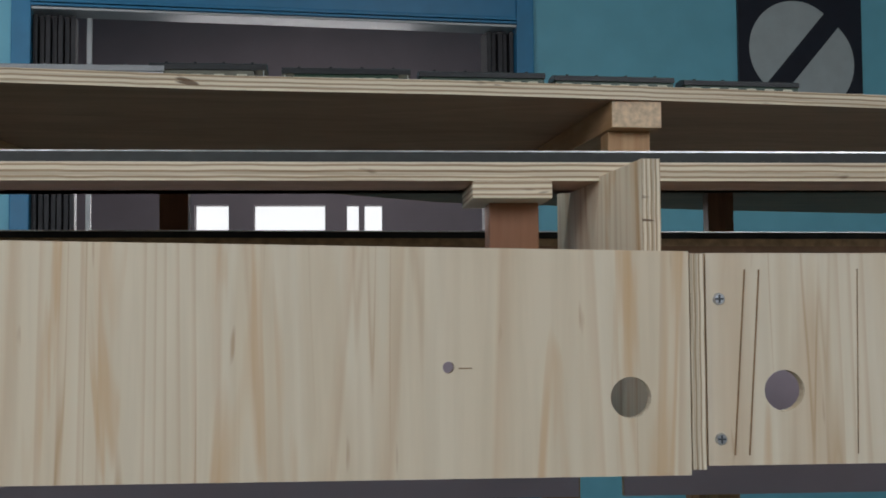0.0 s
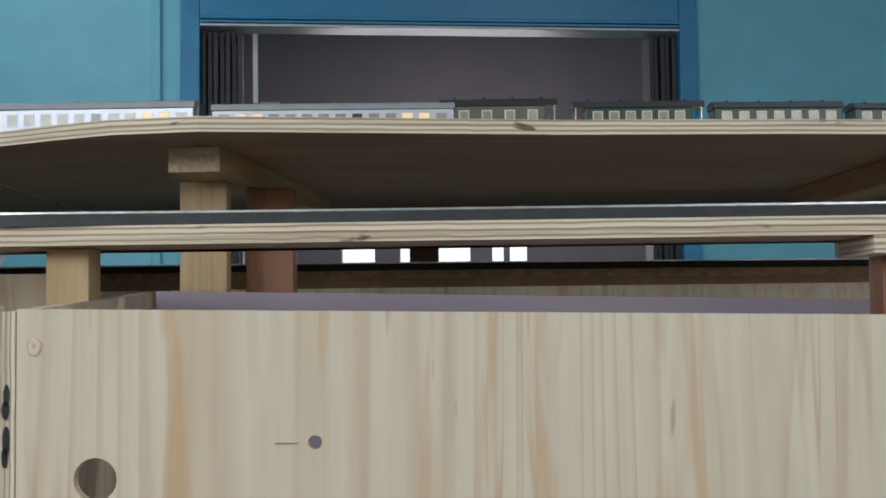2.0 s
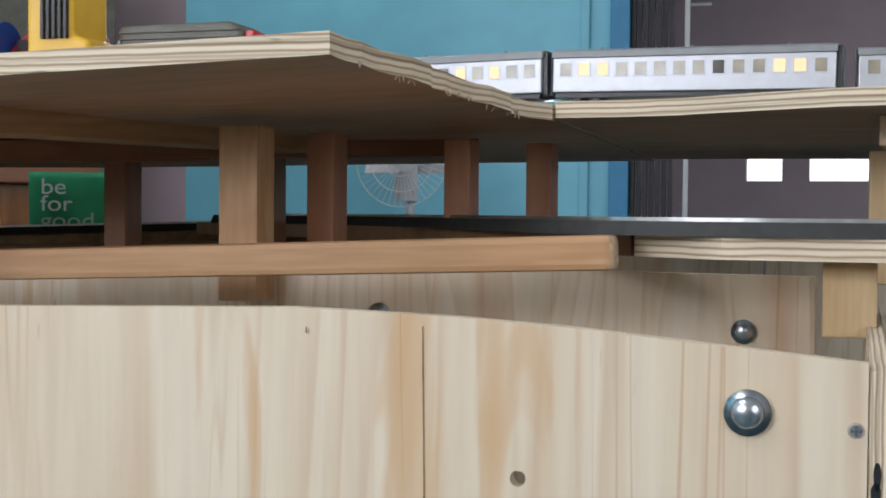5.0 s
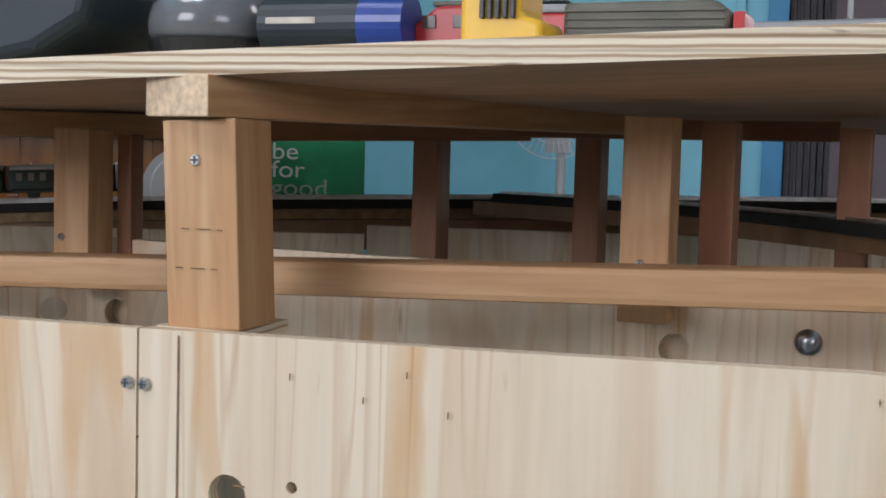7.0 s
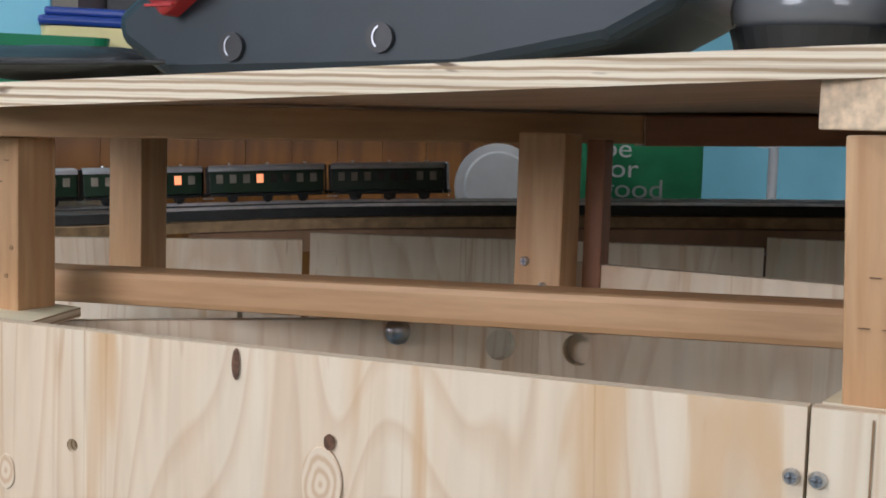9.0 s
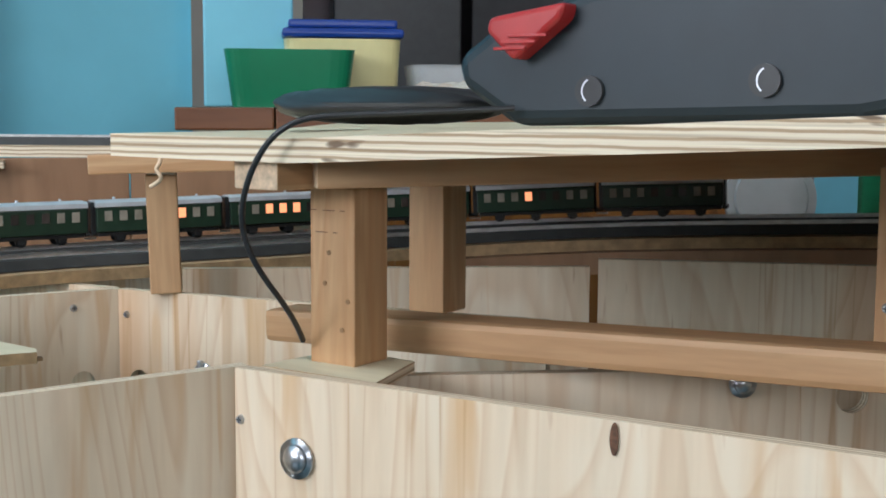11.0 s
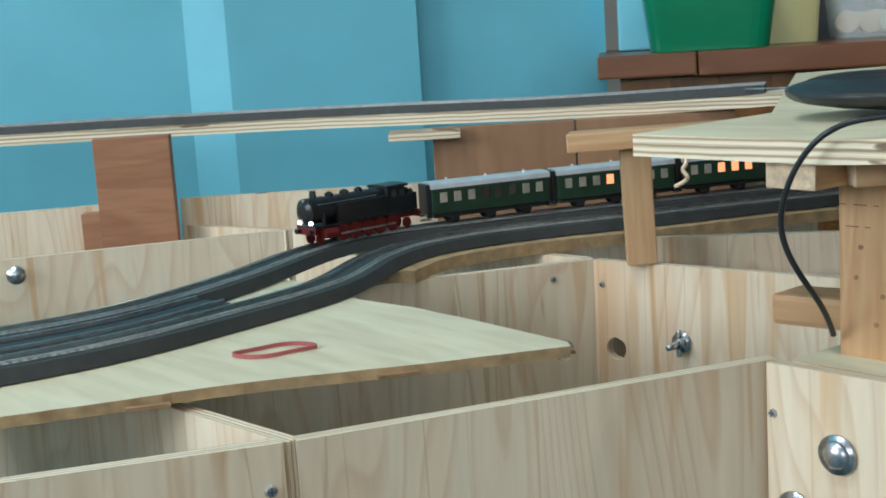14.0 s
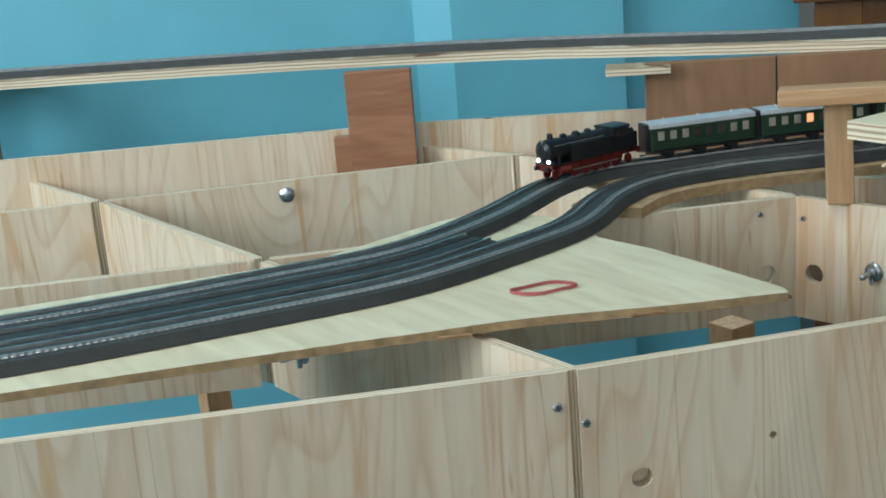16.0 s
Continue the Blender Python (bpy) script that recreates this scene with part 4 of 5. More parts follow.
def coach(label, ln, w, h, body, roof, nwin, axles, lit=(), pale=(), frame_mat=None, win=(0.0085, 0.0105), group="", platform=False, vents=3, glowing=None, bellows=False):
    """A model coach; x forward, rail top at z 0."""
    t = thing("model_coach", label, "model coach", group=group)
    zf, zb = h * 0.26, h * 0.84
    half = ln / 2 - 0.003
    b0 = -half + (0.012 if platform else 0)
    part("body", box((b0, -w / 2, zf), (half - (0.012 if platform else 0), w / 2, zb), 0.0012), body, t)
    prof = arch(w + 0.0016, zb + 0.0004, h)
    part("roof", loft((-half - 0.001, half + 0.001), prof), roof, t, smooth=False)
    part("underframe", box((-half + 0.002, -w * 0.42, zf - h * 0.1), (half - 0.002, w * 0.42, zf - 0.0004), 0.0008), BLACK, t)
    for s in (-1, 1):
        for k in range(nwin):
            cx = b0 + 0.013 + (2 * half - (b0 + half) * 1 - 0.026 - (0.012 if platform else 0)) * k / (nwin - 1)
            zc = (zf + zb) / 2 + h * 0.09
            y = s * (w / 2 + 0.0003)
            mat = (glowing or WARM) if k in lit else (GLASSPALE if k in pale else GLASSDARK)
            host = t
            if frame_mat:
                host = part("window_frame", box((cx - win[0] / 2 - 0.0012, y - 0.0003, zc - win[1] / 2 - 0.0012), (cx + win[0] / 2 + 0.0012, y + 0.0003, zc + win[1] / 2 + 0.0012), 0.0003), frame_mat, t)
            part("window", box((cx - win[0] / 2, y - 0.0005, zc - win[1] / 2), (cx + win[0] / 2, y + 0.0005, zc + win[1] / 2), 0.0003), mat, host)
    for ax in axles:
        for s in (-1, 1):
            part("wheel", wheel(0.0058), BLACK, t, m=Matrix.Translation((ax * half, s * 0.0082, 0.0058)))
            part("axle_box", box((ax * half - 0.004, s * 0.0115 - 0.0012, 0.003), (ax * half + 0.004, s * 0.0115 + 0.0012, zf - h * 0.08), 0.0006), BLACK, t)
    for s in (-1, 1):
        for y in (-0.0095, 0.0095):
            part("buffer", cyl(0.0022, 0.0026, 0.0055, Matrix.Translation((s * (half + 0.0026), y, zf - 0.002)) @ Matrix.Rotation(radians(90), 4, 'Y'), 12), BLACK, t)
        part("coupling", box((s * half - 0.003, -0.0012, zf - 0.008), (s * half + s * 0.007 + 0.003, 0.0012, zf - 0.006), 0.0004), RAIL, t)
    for k in range(vents):
        part("roof_vent", cyl(0.0014, 0.0018, 0.003, Matrix.Translation((-half + 2 * half * (k + 0.5) / vents, 0, h + 0.0008)), 8), roof, t)
    if bellows:
        for s in (-1, 1):
            part("gangway", box((s * half - 0.001, -w * 0.36, zf - 0.002), (s * half + s * 0.0045 + 0.001, w * 0.36, zb + (h - zb) * 0.75), 0.001), BLACK, t, "black folded gangway")
    if platform:
        for s in (-1, 1):
            for y in (-w / 2 + 0.001, w / 2 - 0.001):
                part("platform_rail", cyl(0.0006, 0.0006, zb - zf, Matrix.Translation((s * (half - 0.002), y, (zf + zb) / 2)), 6), RAIL, t)
            part("platform", box((s * half - s * 0.0125, -w / 2, zf), (s * half, w / 2, zf + 0.0015)), BLACK, t)
    return t


def tank_loco():
    t = thing("model_locomotive", "black model tank engine with red wheels and lit lamps", "model locomotive")
    X = Matrix.Rotation(radians(90), 4, 'Y')
    part("frame", box((-0.078, -0.0085, 0.0115), (0.08, 0.0085, 0.016), 0.0008), LOCORED, t)
    part("running_board", box((-0.08, -0.0165, 0.0185), (0.082, 0.0165, 0.02), 0.0005), LOCOBLACK, t)
    part("boiler", cyl(0.0132, 0.0132, 0.1, Matrix.Translation((0.012, 0, 0.035)) @ X, 28), LOCOBLACK, t, smooth=False)
    part("smokebox", cyl(0.0141, 0.0141, 0.026, Matrix.Translation((0.069, 0, 0.035)) @ X, 28), LOCOBLACK, t)
    part("smokebox_door", cyl(0.0125, 0.0075, 0.0035, Matrix.Translation((0.0838, 0, 0.035)) @ X, 24), LOCOBLACK, t)
    part("number_plate", box((0.0845, -0.0045, 0.0335), (0.0853, 0.0045, 0.0355)), WHITEPLASTIC, t, "tiny pale plate with a plain bar")
    part("chimney", cyl(0.0044, 0.0036, 0.0085, Matrix.Translation((0.069, 0, 0.0515)), 16), LOCOBLACK, t)
    for x, r in ((0.045, 0.0052), (0.022, 0.0058), (0.0, 0.005)):
        bm = cyl(r, r * 0.95, 0.004, Matrix.Translation((x, 0, 0.0485)), 16)
        cyl(r * 0.95, r * 0.4, 0.002, Matrix.Translation((x, 0, 0.0515)), 16, bm)
        part("dome", bm, LOCOBLACK, t)
    for k in range(6):
        part("boiler_band", cyl(0.0135, 0.0135, 0.0008, Matrix.Translation((-0.028 + 0.015 * k, 0, 0.035)) @ X, 28), LOCOBLACK, t)
    for s in (-1, 1):
        part("side_tank", box((-0.03, s * 0.0105, 0.0202), (0.046, s * 0.0162, 0.04), 0.0008), LOCOBLACK, t)
        part("hand_rail", cyl(0.0004, 0.0004, 0.09, Matrix.Translation((0.03, s * 0.0141, 0.0425)) @ X, 6), RAIL, t)
        part("cylinder", cyl(0.0055, 0.0055, 0.019, Matrix.Translation((0.06, s * 0.0145, 0.0115)) @ X, 16), LOCORED, t)
        for k in range(5):
            part("driving_wheel", wheel(0.0085), LOCORED, t, m=Matrix.Translation((0.036 - 0.0195 * k, s * 0.0082, 0.0085)))
        part("coupling_rod", box((-0.045, s * 0.0112 - 0.0005, 0.0068), (0.04, s * 0.0112 + 0.0005, 0.0088), 0.0004), RAIL, t)
        for x in (0.07, -0.066):
            part("wheel", wheel(0.0055), LOCORED, t, m=Matrix.Translation((x, s * 0.0082, 0.0055)))
        part("head_lamp", cyl(0.0021, 0.0021, 0.003, Matrix.Translation((0.0825, s * 0.0095, 0.0235)) @ X, 12), LAMP, t, "lit head lamp")
        part("steam_pipe", cyl(0.0022, 0.0022, 0.016, Matrix.Translation((0.066, s * 0.0125, 0.026)), 10), LOCOBLACK, t)
        for sx in (0.085, -0.084):
            part("buffer", cyl(0.0022, 0.0029, 0.006, Matrix.Translation((sx, s * 0.0105, 0.0145)) @ X, 12), LOCOBLACK, t)
        part("cab_window", box((-0.045, s * 0.0161, 0.037), (-0.036, s * 0.0166, 0.0445), 0.0003), GLASSDARK, t)
        part("cab_window", box((-0.057, s * 0.0161, 0.037), (-0.049, s * 0.0166, 0.0445), 0.0003), GLASSDARK, t)
    part("cab", box((-0.06, -0.016, 0.0202), (-0.031, 0.016, 0.0475), 0.0008), LOCOBLACK, t)
    part("cab_roof", loft((-0.064, -0.029), arch(0.034, 0.0477, 0.0512)), LOCOBLACK, t)
    part("bunker", box((-0.079, -0.015, 0.0202), (-0.0605, 0.015, 0.039), 0.0008), LOCOBLACK, t)
    bm = bmesh.new()
    rg = random.Random(7)
    for k in range(40):
        bmesh.ops.create_icosphere(bm, subdivisions=1, radius=rg.uniform(0.0012, 0.0025), matrix=Matrix.Translation((rg.uniform(-0.077, -0.063), rg.uniform(-0.012, 0.012), rg.uniform(0.039, 0.042))))
    part("coal", bm, LOCOBLACK, t)["kind"] = "stuff"
    for sx in (0.0815, -0.0815):
        part("buffer_beam", box((sx - 0.001, -0.0155, 0.011), (sx + 0.001, 0.0155, 0.0185), 0.0004), LOCORED, t)
    part("head_lamp", cyl(0.0019, 0.0019, 0.003, Matrix.Translation((0.0825, 0, 0.0475)) @ X, 12), GLASSPALE, t)
    return t


def on_track(t, path, s_mid, base, flip=False, scale=(1, 1, 1)):
    a, b = at_path(path, s_mid - base / 2), at_path(path, s_mid + base / 2)
    if flip:
        a, b = b, a
    m, ln = frame_of(a, b)
    m.translation = (a + b) / 2 + Vector((0, 0, 0.0109))
    t.matrix_world = m @ Matrix.Diagonal((*scale, 1))


S0 = length_to(back_path, (-2.122, 0.035))
engine = tank_loco()
TOY = (0.82, 0.86, 0.86)
on_track(engine, back_path, S0 + 0.06, 0.07, True, (0.72, 0.82, 0.81))
s = S0 + 0.126
for k, lit in enumerate(((), (2, 4), (3, 4, 5), (1,), (4,), ())):
    c = coach("dark green model coach with silver roof, some windows lit" if lit else "dark green model coach with silver roof", 0.15, 0.031, 0.045, GREEN, ROOFSILVER, 8, (-0.62, 0, 0.62), lit, (0, 1, 5, 6, 7), group="green coaches", bellows=True)
    s += 0.064
    on_track(c, back_path, s, 0.08, True, TOY)
    s += 0.065

express = spline([(-1.4, 0.69, 1.0575), (-1.2, 0.7, 1.0605), (-0.9, 0.67, 1.0635), (-0.7, 0.64, 1.0625), (-0.3, 0.62, 1.0575), (0.2, 0.63, 1.0565), (0.9, 0.7, 1.0565)])
s = length_to(express, (-0.8, 0.655)) - 0.142
for k in range(3):
    # the lit panes here imitate reflections in the glass
    c = coach("long silver model coach with pale windows, some glowing as reflections", 0.274 if k < 2 else 0.262, 0.034, (0.0585, 0.0575, 0.053)[k], SILVER, ROOFGREY, 14, (-0.82, -0.68, 0.68, 0.82), (1, 3, 9, 11) if k == 0 else (1, 2, 11, 12), (0, 1, 3, 4, 5, 6, 7, 9, 10, 12, 13), SILVER, (0.0108, 0.0125), "silver coaches", glowing=AMBER, bellows=True)
    on_track(c, express, s, 0.19)
    s += 0.281
s = length_to(express, (-0.268, 0.62)) + 0.066
for k, (ln, n, pf) in enumerate(((0.128, 4, True), (0.142, 6, True), (0.142, 7, False), (0.14, 6, False), (0.14, 6, False))):
    c = coach("dark grey-green vintage model coach with pale window frames", ln, 0.03, (0.056, 0.052, 0.05, 0.048, 0.046)[k], OLIVE if k == 0 else GREEN, BLACK, n, (-0.6, 0.6), (), range(n), CREAM, (0.0085, 0.0115), "vintage coaches", pf, 4)
    on_track(c, express, s, 0.09)
    s += 0.147

# ---- things on the upper deck ----


def profile_body(name, outline, y0, y1, mat, parent, bevel=0.006, label=""):
    """A solid from an x-z outline, y0 to y1, with rounded edges."""
    bm = bmesh.new()
    a = [bm.verts.new((x, y0, z)) for x, z in outline]
    b = [bm.verts.new((x, y1, z)) for x, z in outline]
    bm.faces.new(a)
    bm.faces.new(list(reversed(b)))
    for i in range(len(a)):
        j = (i + 1) % len(a)
        bm.faces.new((a[i], a[j], b[j], b[i]))
    bmesh.ops.recalc_face_normals(bm, faces=bm.faces)
    if bevel:
        bmesh.ops.bevel(bm, geom=list(bm.edges), offset=bevel, segments=3, affect='EDGES', profile=0.5, clamp_overlap=True)
    return part(name, bm, mat, parent, label)


vac = thing("hand_vacuum", "dark teal plastic hand vacuum with clear lid and red latch", "vacuum")
profile_body("body", [(-1.505, 1.04), (-1.33, 1.044), (-1.255, 1.058), (-1.222, 1.075), (-1.215, 1.1), (-1.3, 1.112), (-1.46, 1.108), (-1.515, 1.092), (-1.54, 1.075), (-1.537, 1.06)], 0.055, 0.17, TEALCASE, vac, 0.008)
profile_body("lid", [(-1.478, 1.104), (-1.3, 1.109), (-1.26, 1.125), (-1.3, 1.15), (-1.42, 1.14), (-1.48, 1.115)], 0.062, 0.16, GLOSSGREY, vac, 0.008, "shiny translucent lid")
profile_body("latch", [(-1.513, 1.087), (-1.497, 1.072), (-1.47, 1.092), (-1.468, 1.1), (-1.511, 1.094)], 0.042, 0.1, REDPLASTIC, vac, 0.003, "red ribbed latch")
latch = next(c for c in vac.children if c.name.startswith("latch"))
for k in range(3):
    part("latch_rib", box((-1.507 + 0.004 * k, 0.0405, 1.0775 + 0.003 * k), (-1.489 + 0.006 * k, 0.0425, 1.079 + 0.003 * k), 0.0004), REDPLASTIC, latch)
for x, z in ((-1.46, 1.0575), (-1.372, 1.062)):
    m = pose(x, 0.054, z, 90, 0, 0)
    part("vent_recess", cyl(0.0075, 0.0075, 0.003, m, 20), BLACK, vac)
    # thin steel arc draws the glint along the vent
    bm = bmesh.new()
    vs = []
    for k in range(13):
        a = radians(-60 + 110 * k / 12 + 180)
        for r in (0.0058, 0.0066):
            vs.append(bm.verts.new((x + r * math.cos(a) + 0.003, 0.0518, z + r * math.sin(a))))
    for k in range(12):
        bm.faces.new((vs[2 * k], vs[2 * k + 1], vs[2 * k + 3], vs[2 * k + 2]))
    part("vent_glint", bm, STEEL, vac, "curved glint on the vent, drawn as a steel strip")
noz = thing("vacuum_nozzle", "glossy grey domed nozzle on a dark base", "nozzle")
bm = bmesh.new()
bmesh.ops.create_uvsphere(bm, u_segments=32, v_segments=16, radius=0.04)
for v in bm.verts:
    v.co = Vector((v.co.x * 1.0, v.co.y * 1.0, max(v.co.z, -0.012) * 0.75))
part("dome", bm, GLOSSGREY, noz, m=pose(-1.175, 0.12, 1.072), smooth=True)
part("base", cyl(0.036, 0.04, 0.014, Matrix.Translation((-1.175, 0.12, 1.056)), 32), BLACK, noz)
can = thing("blue_can", "dark blue can lying on its side", "can")
Xr = Matrix.Rotation(radians(90), 4, 'Y')
bm = cyl(0.0165, 0.0165, 0.06, Matrix.Translation((-1.098, 0.1, 1.0715)) @ Xr, 28)
part("body", bm, TEALCASE, can)
part("cap", cyl(0.0172, 0.0165, 0.026, Matrix.Translation((-1.055, 0.1, 1.0715)) @ Xr, 28), BLUEPLASTIC, can, "blue cap")
part("label_bar", box((-1.122, 0.0826, 1.071), (-1.092, 0.0834, 1.0745)), GLASSPALE, can, "pale lettering bar")
rl = thing("model_locomotive", "red model diesel engine with grey roof", "model locomotive")
profile_body("body", [(-1.043, 1.057), (-0.99, 1.057), (-0.99, 1.078), (-1.0, 1.081), (-1.03, 1.08), (-1.043, 1.07)], 0.105, 0.14, REDPLASTIC, rl, 0.002)
part("roof", box((-1.033, 0.107, 1.08), (-0.992, 0.138, 1.083), 0.001), OLIVE, rl)
for x in (-1.034, -1.016):
    part("window", box((x - 0.004, 0.1042, 1.068), (x + 0.004, 0.1052, 1.075), 0.0003), GLASSDARK, rl)
yt = thing("yellow_tool", "yellow plastic tool with black ribbed grip", "tool")
profile_body("body", [(-1.0, 1.055), (-0.957, 1.055), (-0.957, 1.067), (-0.968, 1.07), (-0.968, 1.1), (-1.0, 1.1)], 0.06, 0.1, YELLOW, yt, 0.003)
for k in range(5):
    part("grip_rib", box((-0.989 + 0.004 * k, 0.0575, 1.068), (-0.9865 + 0.004 * k, 0.0605, 1.095), 0.0006), BLACK, yt)
ol = thing("model_wagon", "long olive model wagon, dusty", "model wagon")
profile_body("body", [(-0.955, 1.058), (-0.873, 1.06), (-0.87, 1.072), (-0.878, 1.079), (-0.955, 1.078)], 0.09, 0.128, OLIVE, ol, 0.003)
for k in range(4):
    part("rib", box((-0.954, 0.0885, 1.061 + 0.004 * k), (-0.873, 0.0905, 1.0622 + 0.004 * k), 0.0004), OLIVE, ol)
part("end_panel", box((-0.8695, 0.092, 1.06), (-0.864, 0.126, 1.073), 0.001), REDPLASTIC, ol, "red end")
rd = thing("model_locomotive", "red model diesel engine with pantograph on its roof", "model locomotive")
profile_body("body", [(-1.12, 1.062), (-0.99, 1.062), (-0.988, 1.08), (-0.997, 1.104), (-1.01, 1.108), (-1.12, 1.108)], 0.36, 0.394, REDPLASTIC, rd, 0.002)
part("roof", box((-1.12, 0.362, 1.1085), (-1.005, 0.392, 1.115), 0.002), ROOFGREY, rd)
for x in (-1.0, -1.015):
    part("window", box((x - 0.005, 0.3585, 1.09), (x + 0.004, 0.3605, 1.1), 0.0004), GLASSDARK, rd)
part("pantograph", box((-1.07, 0.365, 1.117), (-1.03, 0.389, 1.1185), 0.0004), BLACK, rd)

for t_, dz_ in ((can, 0.002), (rl, 0.004), (yt, 0.004), (ol, 0.005), (noz, 0.003), (vac, -0.003)):
    t_.location.z = dz_

# black flat pouch and its cable
hose = thing("flat_bag", "black flattened plastic pouch lying on the deck", "pouch")
bm = bmesh.new()
bmesh.ops.create_uvsphere(bm, u_segments=28, v_segments=14, radius=1)
for v in bm.verts:
    sx = abs(v.co.x) ** 0.8 * (1 if v.co.x > 0 else -1)
    v.co = Vector((sx * 0.075, v.co.y * 0.045, v.co.z * 0.0095 + 0.002 * math.sin(v.co.y * 9)))
pouch = part("pouch", bm, BLACK, hose, m=pose(-1.615, 0.1, 1.0475, 0, 0, 6), smooth=True)
hem = [Vector((-1.615 + 0.0735 * math.cos(a), 0.1 + 0.044 * math.sin(a), 1.0475)) for a in np.linspace(0, math.tau, 48)]
part("hem", sweep(hem, [(-0.0012, -0.001), (-0.0012, 0.001), (0.0012, 0.001), (0.0012, -0.001)]), BED, pouch, "grey hem")


def cable(name, pts, r, mat, label, res=3):
    cu = bpy.data.curves.new(name, 'CURVE')
    cu.dimensions, cu.bevel_depth, cu.bevel_resolution = '3D', r, res
    sp = cu.splines.new('NURBS')
    sp.points.add(len(pts) - 1)
    for q, p in zip(sp.points, pts):
        q.co = (*p, 1)
    sp.use_endpoint_u, sp.order_u, sp.resolution_u = True, 4, 8
    cu.materials.append(mat)
    return tagged(new(name, cu), label, "cable")


cable("power_cable", [(-1.5, 0.05, 1.046), (-1.54, 0.02, 1.0435), (-1.565, 0.0, 1.0425), (-1.585, -0.018, 1.041), (-1.602, -0.023, 1.028), (-1.616, -0.023, 1.005), (-1.622, -0.02, 0.98), (-1.613, -0.01, 0.955), (-1.616, 0.015, 0.935), (-1.622, 0.03, 0.918)], 0.0016, BLACK, "black power cable hanging over the deck edge")
cable("thin_wire", [(-2.1, 0.56, 1.013), (-2.03, 0.52, 1.016), (-1.98, 0.54, 1.019), (-1.93, 0.5, 1.014), (-1.86, 0.52, 1.03)], 0.0007, RAIL, "thin loose coiled wire on the deck")
cable("wood_shaving", [(-1.688, -0.012, 1.02), (-1.683, -0.014, 1.016), (-1.69, -0.016, 1.012), (-1.681, -0.014, 1.008), (-1.69, -0.012, 1.004), (-1.695, -0.012, 1.002)], 0.0012, ENDGRAIN, "pale curled wood shaving under the deck")
band = thing("rubber_band", "dull red rubber band lying on the plate", "band")
lp = [Vector((-1.877 + 0.01 * math.cos(a) - 0.0105 * math.sin(a) + 0.0022 * math.cos(3 * a), -0.17 + 0.022 * math.cos(a) + 0.004 * math.sin(a), 0.9115)) for a in np.linspace(0, math.tau, 40)]
part("loop", sweep(lp, [(-0.0005, 0), (-0.0005, 0.0024), (0.0005, 0.0024), (0.0005, 0)]), REDBAND, band)

# ---- counter in the hatch ----
P0, U = Vector((-2.43, 0.72, 0)), Vector((0.74, 0.67, 0)).normalized()
CM = Matrix((U, Vector((-U.y, U.x, 0)), Vector((0, 0, 1)))).transposed().to_4x4()
CM.translation = P0
counter = thing("counter", "dark brown wooden counter with board panelled front", "counter")
part("top_slab", box((0, -0.03, 1.016), (0.13, 0.3, 1.046), 0.003), COUNTER, counter, m=CM)
part("top_slab", box((0.132, -0.032, 1.014), (0.92, 0.3, 1.046), 0.003), COUNTER, counter, m=CM)
for k in range(13):
    part("panelling_board", box((0.03 + 0.066 * k, 0.0, 0.0), (0.0957 + 0.066 * k, 0.02, 1.013), 0.0006), DARKWOOD, counter, m=CM)
part("back_board", box((0.03, 0.021, 0.0), (0.888, 0.035, 1.013)), DARKWOOD, counter, m=CM)
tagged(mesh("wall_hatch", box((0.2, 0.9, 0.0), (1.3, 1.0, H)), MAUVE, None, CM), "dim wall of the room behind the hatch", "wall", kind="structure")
tagged(mesh("trim", box((0.03, 0.16, 1.047), (0.16, 0.24, H), 0.004), BLUE, None, CM), "blue painted edge of the hatch opening", "wall trim", kind="structure")


def tub(name, label, cx, cy, w, d, h, taper, mat, parent_m, rim=True, lid=None):
    """An open plastic box, wider at the top, with wall thickness and a rim."""
    t = thing(name, label, "plastic tub")
    bm = bmesh.new()
    rings = []
    for z, sc in ((0, 1 - taper), (h, 1), (h, 0.965), (0.003, 0.965 - taper)):
        ring_ = []
        for k in range(32):
            a = math.tau * k / 32
            c, s_ = math.cos(a), math.sin(a)
            e = 0.28
            ring_.append(bm.verts.new((cx + sc * w / 2 * abs(c) ** e * (1 if c >= 0 else -1), cy + sc * d / 2 * abs(s_) ** e * (1 if s_ >= 0 else -1), 1.0465 + z)))
        rings.append(ring_)
    for a, b in zip(rings, rings[1:]):
        for k in range(32):
            bm.faces.new((a[k], a[(k + 1) % 32], b[(k + 1) % 32], b[k]))
    bm.faces.new(rings[0])
    bm.faces.new(list(reversed(rings[3])))
    part("body", bm, mat, t, m=parent_m, smooth=False)
    if lid:
        part("lid", box((cx - w / 2 - 0.003, cy - d / 2 - 0.003, 1.0475 + h), (cx + w / 2 + 0.003, cy + d / 2 + 0.003, 1.0475 + h + 0.014), 0.006), lid, t, m=parent_m)
        part("lid", box((cx - w / 2 + 0.006, cy - d / 2 + 0.006, 1.048 + h + 0.014), (cx + w / 2 - 0.006, cy + d / 2 - 0.006, 1.048 + h + 0.026), 0.004), lid, t, m=parent_m)
    return t


tub("green_tub", "open green plastic box standing on the counter", 0.152, 0.06, 0.178, 0.12, 0.078, 0.12, GREENPLASTIC, CM)
tub("yellow_tub", "pale yellow plastic tub with stacked blue lids", 0.23, 0.16, 0.168, 0.12, 0.098, 0.07, PALEYELLOW, CM, True, BLUEPLASTIC)
ct = tub("clear_container", "clear plastic container of round biscuits", 0.42, 0.14, 0.19, 0.13, 0.062, 0.08, clear, CM)
rb = random.Random(9)
